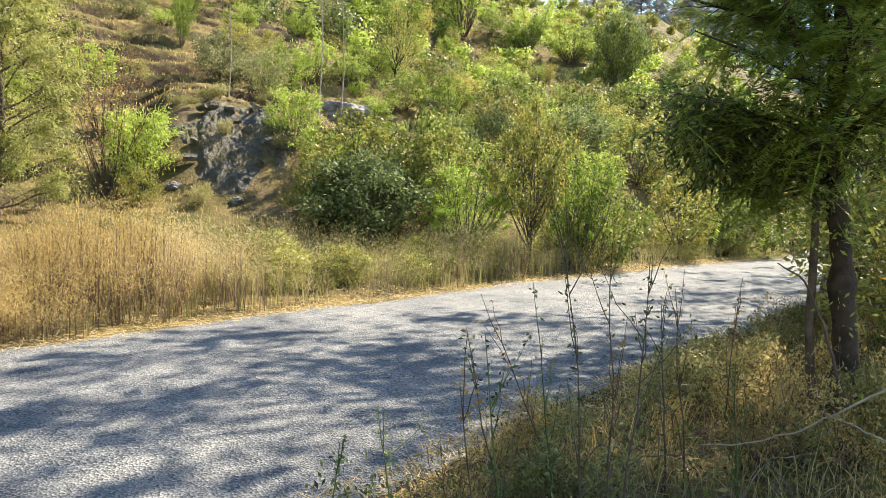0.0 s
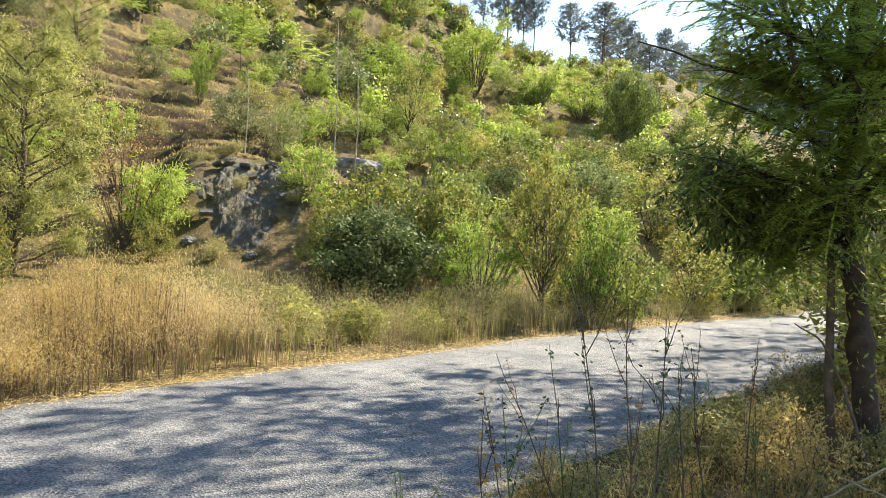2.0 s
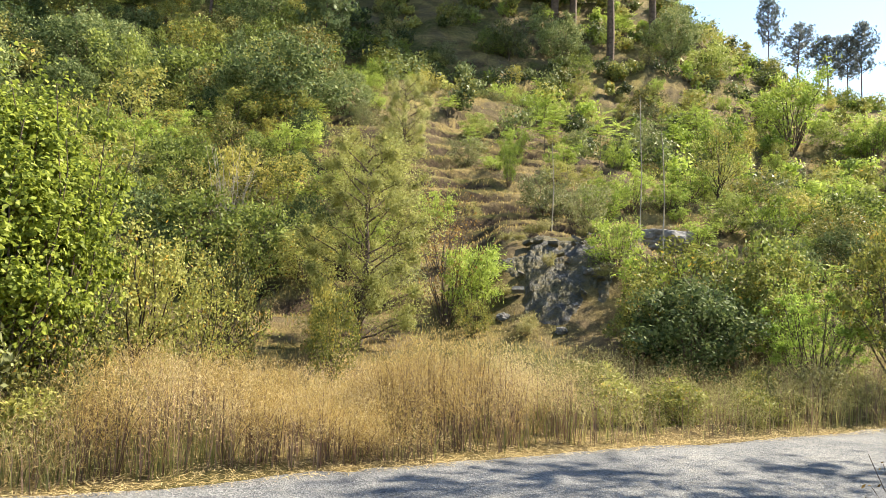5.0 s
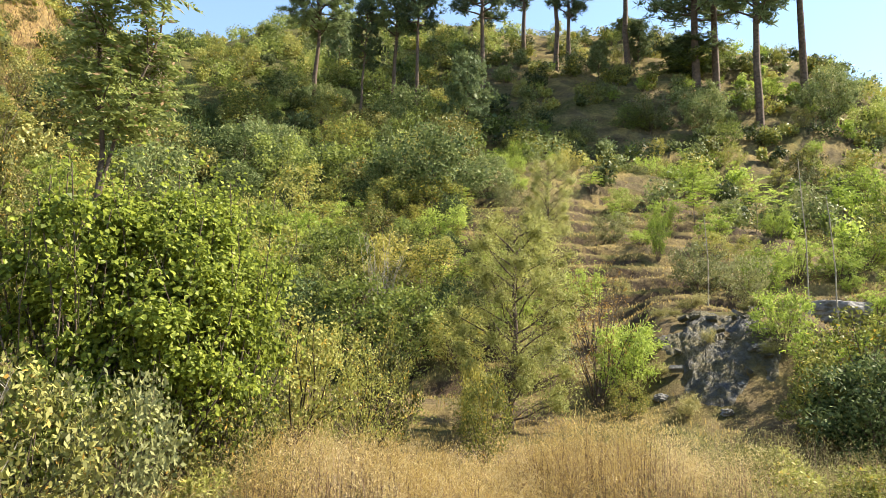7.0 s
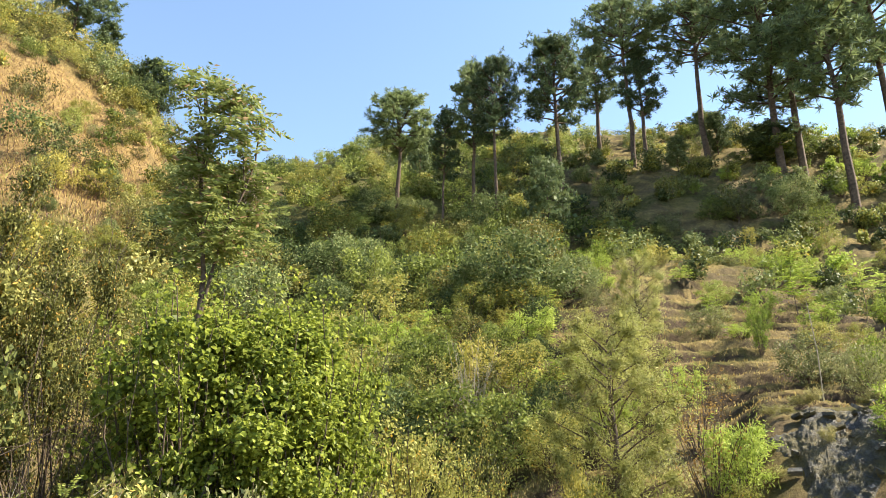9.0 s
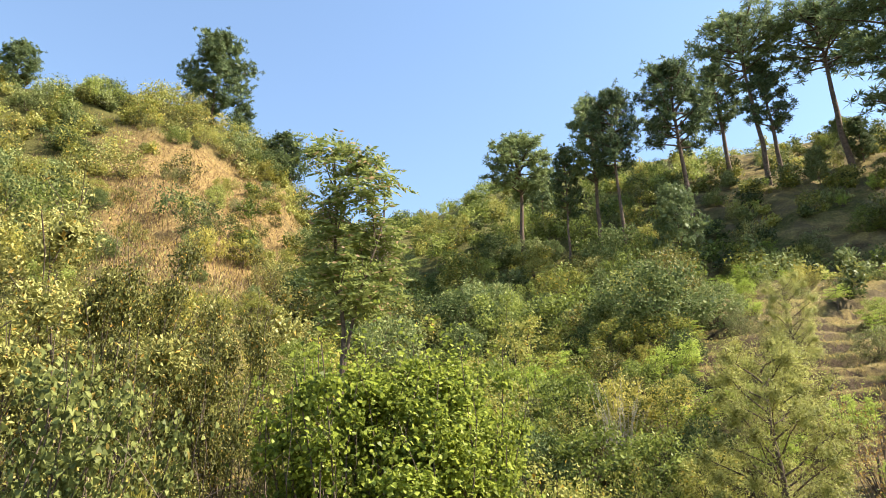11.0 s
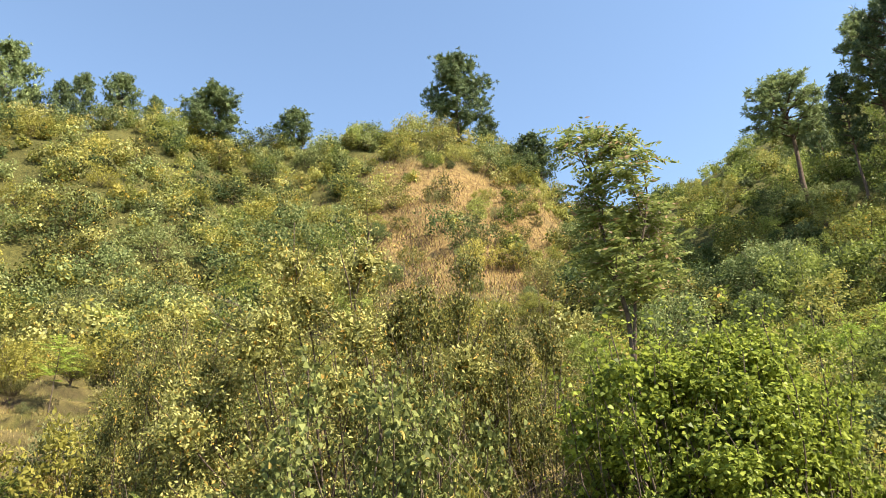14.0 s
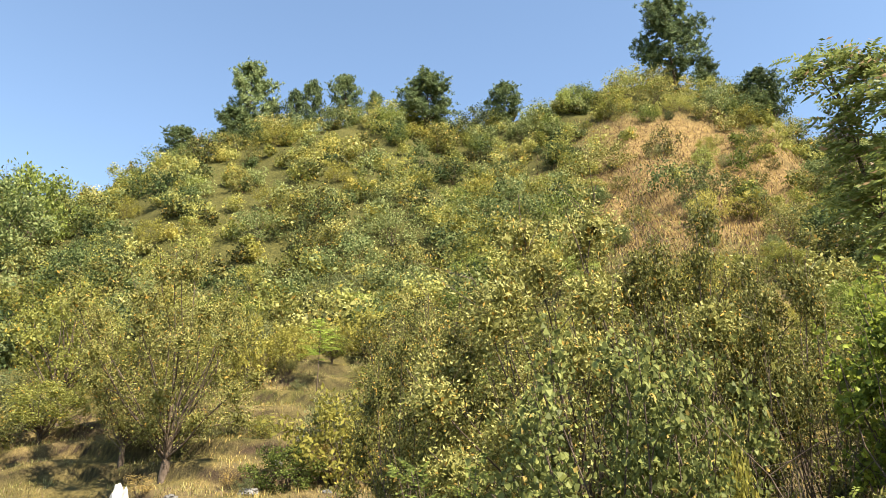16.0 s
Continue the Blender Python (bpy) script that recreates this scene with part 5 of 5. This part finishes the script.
def slope_grass():
    """Short straw tufts on the terraces and on the dry spur."""
    rng = np.random.default_rng(78)
    n = 90000
    a, r = np.radians(rng.uniform(4, 62, n)), 12 + 55 * rng.random(n) ** 1.3
    x, y = r * np.sin(a), r * np.cos(a)
    # more straw on the terrace lips, also to draw their lit lines
    k = (y > road_far(x) + 2.0) & (np.hypot((x - 10.6) / 2.2, (y - 19.4) / 4.0) > 1.0) & (fbm(x / 5, y / 5, 3) > -0.3) & (rng.random(n) < 0.22 + 2.2 * np.clip(ledge(x, y), 0, 1))
    x, y = x[k], y[k]
    v, q, t, *_ = blades(rng, x, y, rng.uniform(0.06, 0.17, len(x)), 0.016 + 0.0005 * np.hypot(x, y), rng.uniform(0.2, 0.9, len(x)))
    pick = (fbm(x / 4 + 7, y / 4, 3) + 0.25 * rng.normal(size=len(x)) > 0.02).astype(int)
    stuff("slope_grass", "short tufts of straw and turf on the terraces", "grass", v, [q, t], [STRAW_RED, WEED], np.concatenate([pick, pick]))
    n = 34000
    a, r = np.radians(rng.uniform(-88, -52, n)), 15 + 30 * rng.random(n)
    x, y = r * np.sin(a), r * np.cos(a)
    k = fbm(x / 2.5, y / 2.5, 3) > -0.05
    x, y = x[k], y[k]
    v, q, t, *_ = blades(rng, x, y, rng.uniform(0.06, 0.26, len(x)), 0.024, rng.uniform(0.3, 1.3, len(x)))
    pick = (fbm(x / 3 + 9, y / 3, 3) + 0.2 * rng.normal(size=len(x)) > -0.03).astype(int) + (rng.random(len(x)) < 0.2)
    stuff("slope_grass", "dry and green tufts on the sandy clearing", "grass", v, [q, t], [STRAW_RED, WEED, STEM_DRY], np.concatenate([pick, pick]))
    n = 30000
    a, r = np.radians(rng.uniform(-42, -17, n)), 45 + 55 * rng.random(n)
    x, y = r * np.sin(a), r * np.cos(a)
    v, q, t, *_ = blades(rng, x, y, rng.uniform(0.2, 0.6, n) * (1 + 1.2 * fbm(x / 3, y / 3, 3)), 0.05, rng.uniform(0.5, 1.6, n))
    stuff("spur_grass", "golden dry grass covering the steep spur", "grass", v, [q, t], [STRAW_RED, STEM_DRY, WEED], np.tile((rng.random(n) < 0.55).astype(int) + (rng.random(n) < 0.22), 2))


slope_grass()


# ---------------------------------------------------------------- weeds and twigs on the near verge
def stalk(seed, x, y, height, lean, turn, forks=7, dry=True):
    """A tall thin weed stem with side twigs and small shrivelled leaves."""
    rng = np.random.default_rng(seed)
    thing = base("weed_stalk", "thin dark dry weed stalk with shrivelled leaves" if dry else "thin green weed stalk with small leaves", "weed", "weed stalks on the verge")
    top = np.array([math.cos(turn) * lean * height, math.sin(turn) * lean * height, height])
    main = sway(rng, (0, 0, -0.05), top, 9, 0.06)
    lines, ends = [(main, np.linspace(0.006, 0.0016, 9))], []
    for i in range(forks):
        f = rng.uniform(0.3, 0.95)
        k = min(int(f * 8), 7)
        p = main[k] + (main[k + 1] - main[k]) * (f * 8 - k)
        d = unit(unit(top) + rng.normal(size=3) * 0.42 + np.array([0, 0, 0.3]))
        q = p + d * height * rng.uniform(0.12, 0.34)
        lines.append((sway(rng, p, q, 5, 0.12), np.linspace(0.0026, 0.001, 5)))
        ends.append((p, q, q))
    ends.append((main[4], main[8], main[8]))
    for i, ln in enumerate(lines):
        v, f = tubes([ln], 5)
        part("twig" if i else "stem", mesh_of("stem", v, f, BARK if dry else LEAF_DARK, smooth=True), thing)
    v, f = twig_leaves(rng, ends, 12, 0.024, 0.011, 0.012, 0.2, 0.4)
    part("foliage", mesh_of("foliage", v, f, LEAF_RUST if dry and seed % 2 else LEAF_DARK), thing)
    thing.location = (x, y, land_at(x, y))
    return thing


def dead_twig(name, label, points, r0, r1, mat):
    rng = np.random.default_rng(len(points) + int(abs(points[0][0]) * 100))
    pts = np.array(points, float)
    t = np.linspace(0, len(pts) - 1, 14)
    fine = np.stack([np.interp(t, np.arange(len(pts)), pts[:, k]) for k in range(3)], -1) + rng.normal(size=(14, 3)) * 0.004
    v, f = tubes([(fine, np.linspace(r0, r1, 14))], 6)
    return tagged(new(name, mesh_of(name, v, f, mat, smooth=True)), label, "twig")


def loose_stems():
    """Thin curved dead stems leaning among the verge weeds."""
    rng = np.random.default_rng(130)
    for i in range(46):
        a, r = radians(rng.uniform(38, 84)), rng.uniform(1.9, 6.5)
        x, y = r * math.sin(a), r * math.cos(a)
        if y > road_near(x) - 0.4:
            continue
        z, th, ln = land_at(x, y), rng.uniform(0, 6.28), rng.uniform(0.35, 0.9)
        lean = rng.uniform(0.3, 1.1)
        pts = [(x, y, z), (x + math.cos(th) * ln * lean * 0.4, y + math.sin(th) * ln * lean * 0.4, z + ln * 0.5), (x + math.cos(th) * ln * lean, y + math.sin(th) * ln * lean, z + ln * rng.uniform(0.45, 0.8))]
        tagged(dead_twig("dry_stem", "thin bent dry stem among the verge weeds", pts, 0.0035, 0.0012, BARK_PALE if i % 3 else BARK), group="dry stems on the verge")


loose_stems()


# ---------------------------------------------------------------- the tree on the near verge
def verge_tree():
    """A dark trunk with a paler leaning stem, long limbs towards the road, feathery leaves above and narrow hanging ones below."""
    rng = np.random.default_rng(90)
    thing = base("verge_tree", "shaded roadside tree with twin stems and feathery leaves", "tree")
    bx, by = 4.83, 1.33
    gz = land_at(bx, by)
    o = np.array([bx, by, gz])

    def smooth(points, n=10):
        p = np.array(points, float) - o
        t = np.linspace(0, len(p) - 1, n)
        return np.stack([np.interp(t, np.arange(len(p)), p[:, k]) for k in range(3)], -1) + rng.normal(size=(n, 3)) * 0.008

    main = smooth([(4.84, 1.31, gz - 0.15), (4.80, 1.41, 1.50), (4.77, 1.49, 1.97), (4.76, 1.54, 2.48), (4.80, 1.50, 3.2), (5.0, 1.55, 4.4), (5.2, 1.5, 5.6)], 14)
    side = smooth([(4.86, 1.52, gz - 0.1), (4.78, 1.56, 1.1), (4.76, 1.57, 1.6), (4.70, 1.56, 2.1), (4.40, 1.70, 2.9), (4.2, 1.9, 4.0)], 12)
    fine = np.stack([np.interp(np.linspace(0, 13, 60), np.arange(14), main[:, k]) for k in range(3)], -1) + rng.normal(size=(60, 3)) * 0.005
    girth = np.linspace(0.066, 0.03, 60) * (1 + 0.16 * rng.normal(size=60)) + 0.05 * np.exp(-np.arange(60) / 3.0)
    part("trunk", mesh_of("trunk", *tubes([(fine, girth)], 11), BARK_DARK, smooth=True), thing)
    shoots = [(c, c + unit(rng.normal(size=3) + np.array([0, 0, 0.3])) * 0.22, c) for c in fine[rng.integers(4, 30, 46)] + rng.normal(size=(46, 3)) * 0.04]
    v, f = twig_leaves(rng, shoots, 14, 0.05, 0.018, 0.03, 0.3, 0.4)
    tagged(part("trunk_shoots", mesh_of("trunk_shoots", v, f, LEAF_GREEN), thing, "leafy shoots sprouting along the trunk"), kind="stuff")
    part("stem", mesh_of("stem", *tubes([(side, np.linspace(0.03, 0.013, 12))], 8), BARK, smooth=True), thing, "paler leaning second stem")
    tips = [(3.55, 2.72, 3.04), (3.66, 2.20, 2.69), (3.61, 2.09, 2.31), (3.97, 2.46, 3.35), (4.10, 2.23, 2.02), (4.49, 2.13, 1.90), (4.59, 1.89, 1.80), (4.15, 1.90, 3.10),
            (3.80, 1.44, 2.40), (3.48, 1.15, 2.66), (3.57, 1.20, 2.15), (3.86, 1.57, 3.05)]
    bare = 2
    for i in range(11):
        a, u = rng.uniform(1.6, 4.4), rng.uniform(0.3, 1.0)
        tips.append((bx + math.cos(a) * u, by + math.sin(a) * u, rng.uniform(2.35, 3.5)))
    for i in range(12):
        a, u = i * 2.4, rng.uniform(0.3, 0.85)
        tips.append((bx + math.cos(a) * u, by + math.sin(a) * u, rng.uniform(2.1, 3.3)))
    for i in range(14):
        a, u = rng.uniform(0, 6.28), rng.uniform(0.5, 1.25)
        tips.append((bx + math.cos(a) * u, by + math.sin(a) * u, rng.uniform(2.9, 5.4)))
    twigs, st, di = [], [], []
    for i, tip in enumerate(tips):
        tip = (np.array(tip) - o) * (np.array([0.78, 0.78, 1.0]) if i < 12 else 1.0)
        k = min(range(4, 13), key=lambda j: abs(main[j][2] - (tip[2] - 0.25)))
        ln = sway(rng, main[k], tip, 7, 0.08, 0.10)
        part("limb", mesh_of("limb", *tubes([(ln, np.linspace(0.017, 0.004, 7))], 6), BARK_DARK, smooth=True), thing)
        ahead = unit(tip - main[k])
        for _ in range(11 if i >= bare else 7):
            f = rng.uniform(1.4 if i >= bare else 0.5, 6.0 if i >= bare else 3.6)
            j = min(int(f), 5)
            p = ln[j] + (ln[j + 1] - ln[j]) * (f - j)
            q = p + unit(ahead * 0.8 + rng.normal(size=3) * 0.6) * rng.uniform(0.12, 0.34)
            twigs.append((sway(rng, p, q, 4, 0.1), np.linspace(0.004, 0.0015, 4)))
            for _ in range(4):
                st.append(p + (q - p) * rng.uniform(0.2, 1.0))
                di.append(unit(unit(q - p) * 0.6 + rng.normal(size=3) * 0.55 + np.array([0, 0, 0.05])))
    tagged(part("twigs", mesh_of("twigs", *tubes(twigs, 4), BARK_DARK, smooth=True), thing), kind="stuff")
    v, f = frond_leaves(rng, np.array(st), np.array(di), 21, 0.27, 0.05, 0.24)
    part("feathery_crown", mesh_of("feathery_crown", v, f, LEAF_FROND), thing, "feathery green crown of many small leaflets")
    tw = []
    run = smooth([(4.16, 2.16, 2.20), (4.36, 2.08, 2.12), (4.50, 1.98, 2.06), (4.62, 1.85, 2.02), (4.70, 1.60, 2.06), (4.75, 1.40, 2.15)], 30)
    for i in range(200):
        c = run[i % 30] + rng.normal(size=3) * np.array([0.11, 0.11, 0.10]) + np.array([0, 0, 0.04])
        tw.append((c, c + unit(rng.normal(size=3) + np.array([0, 0, -0.7])) * 0.2, c))
    v, f = twig_leaves(rng, tw, 36, 0.056, 0.018, 0.03, 0.3, 0.8)
    part("lower_crown", mesh_of("lower_crown", v, f, LEAF_DARK), thing, "dark hanging narrow leaves")
    thing.location = o


verge_tree()

# trees further along the near verge, whose shade lies over the road
model("shade_tree", "roadside_tree", "leafy roadside tree shading the road", "tree", 91, 15.0, 4.8, LEAF_GREEN, limbs=40, twigs=12, per=9, length=0.20, width=0.11, foot=0.5, lobe=0.9, share=0.4, group="trees along the verge")

stalk(80, 2.45, 1.56, 1.31, 0.119, 2.16, 8, True)
stalk(81, 2.50, 1.47, 1.34, 0.058, 2.12, 9, True)
stalk(82, 2.60, 1.50, 1.27, 0.035, -1.05, 7, True)
stalk(83, 1.95, 1.56, 1.04, 0.114, 2.27, 6, False)
stalk(84, 2.06, 1.59, 0.94, 0.230, 2.27, 5, True)
stalk(85, 1.59, 1.66, 0.83, 0.140, 2.40, 4, False)
stalk(86, 3.21, 1.62, 0.93, 0.088, 2.05, 6, True)
stalk(87, 3.34, 1.59, 1.00, 0.112, 2.03, 6, True)
stalk(88, 2.39, 1.65, 0.95, 0.121, 2.19, 7, False)
stalk(89, 1.70, 1.39, 0.92, 0.161, 2.29, 4, True)
stalk(90, 1.42, 1.93, 0.75, 0.063, -0.64, 4, False)
stalk(91, 4.23, 1.80, 0.84, 0.038, -1.17, 5, True)
stalk(92, 2.99, 1.15, 0.82, 0.103, 1.95, 5, False)
stalk(93, 2.99, 2.01, 1.02, 0.489, 2.23, 6, True)
dead_twig("fallen_branch", "long bent grey dead branch lying over the weeds", [(2.54, 0.54, 1.22), (2.51, 0.68, 1.09), (2.52, 0.81, 0.98), (2.52, 0.97, 0.90), (2.55, 1.16, 0.83)], 0.0045, 0.002, BARK_PALE)
dead_twig("fallen_branch", "thin grey dead branch propped in the weeds", [(2.45, 0.50, 1.02), (2.43, 0.59, 1.05), (2.49, 0.75, 1.07)], 0.004, 0.002, BARK_PALE)
dead_twig("bent_sapling", "crooked dark sapling beside the tree", [(4.05, 1.10, 0.73), (4.02, 1.22, 1.09), (3.99, 1.32, 1.34), (3.94, 1.46, 1.43)], 0.010, 0.004, BARK)
for tx, ty, th, tw in ((12.6, 3.7, 14.5, 9.0), (17.0, 4.4, 19.0, 10.5), (24.5, 4.2, 15.5, 9.5), (31.0, 4.6, 16.0, 10.0)):
    stand("shade_tree", tx, ty, th, tw, tx)

# growth under and behind them
for key, tx, ty, th, tw in (("green1", 6.3, 0.9, 1.5, 1.6), ("green1", 7.4, 1.5, 1.9, 2.0), ("green0", 8.6, 0.7, 2.4, 2.6), ("small_tree", 9.6, 2.0, 3.6, 2.8), ("green1", 12.0, 2.9, 2.4, 2.4),
                            ("green1", 14.6, 3.6, 2.6, 3.0), ("green0", 17.5, 3.9, 3.0, 3.2), ("olive0", 21.0, 4.6, 3.0, 3.4), ("green1", 25.5, 5.2, 3.4, 3.6), ("dark0", 29.5, 5.4, 3.8, 4.0), ("green0", 36.0, 5.8, 4.6, 5.5)):
    stand(key, tx, ty, th, tw, tx * 3)

# pines beyond the falling shoulder, needle colour paled for haze
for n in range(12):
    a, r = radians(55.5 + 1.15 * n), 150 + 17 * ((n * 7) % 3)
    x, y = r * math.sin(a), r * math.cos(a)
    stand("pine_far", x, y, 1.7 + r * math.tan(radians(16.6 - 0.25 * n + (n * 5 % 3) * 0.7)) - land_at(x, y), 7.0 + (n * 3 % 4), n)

# dead stalks standing on the slope
for x, y, top in ((15.4, 22.1, 9.8), (14.3, 19.3, 7.7), (13.2, 24.6, 8.3)):
    tagged(dead_twig("dead_stalk", "tall thin pale dead stalk standing on the slope", [(x, y, land_at(x, y) - 0.1), (x + 0.05, y, (land_at(x, y) + top) / 2), (x - 0.06, y + 0.05, top)], 0.025, 0.012, BARK_PALE), group="dead stalks on the slope")


def tangle(x, y, width, seed):
    """A heap of bare dead twigs in front of the thicket."""
    rng = np.random.default_rng(seed)
    z = land_at(x, y)
    lines = []
    for i in range(26):
        a = np.array([rng.normal() * width * 0.3, rng.normal() * width * 0.2, 0])
        b = a + np.array([rng.normal() * 0.9, rng.normal() * 0.7, rng.uniform(1.2, 3.6)])
        ln = sway(rng, a, b, 6, 0.2, 0.1)
        lines.append((ln, np.linspace(0.011, 0.003, 6)))
        for k in (2, 3, 4):
            c = ln[k] + rng.normal(size=3) * 0.35 + np.array([0, 0, 0.25])
            lines.append((sway(rng, ln[k], c, 4, 0.2), np.linspace(0.006, 0.002, 4)))
    v, f = tubes(lines, 4)
    ob = tagged(new("dead_brush", mesh_of("dead_brush", v, f, BARK, smooth=True)), "tangle of bare brown dead twigs below the thicket", "brushwood", "dead brush")
    ob.location = (x, y, z)


for n, (a, r) in enumerate(((-25, 10.2), (-31, 9.9))):
    tangle(r * math.sin(radians(a)), r * math.cos(radians(a)), 2.0, 140 + n)

# models that found no place
for thing, h, r in KINDS.values():
    if thing.name not in STOOD:
        for ob in (*thing.children_recursive, thing):
            bpy.data.objects.remove(ob)
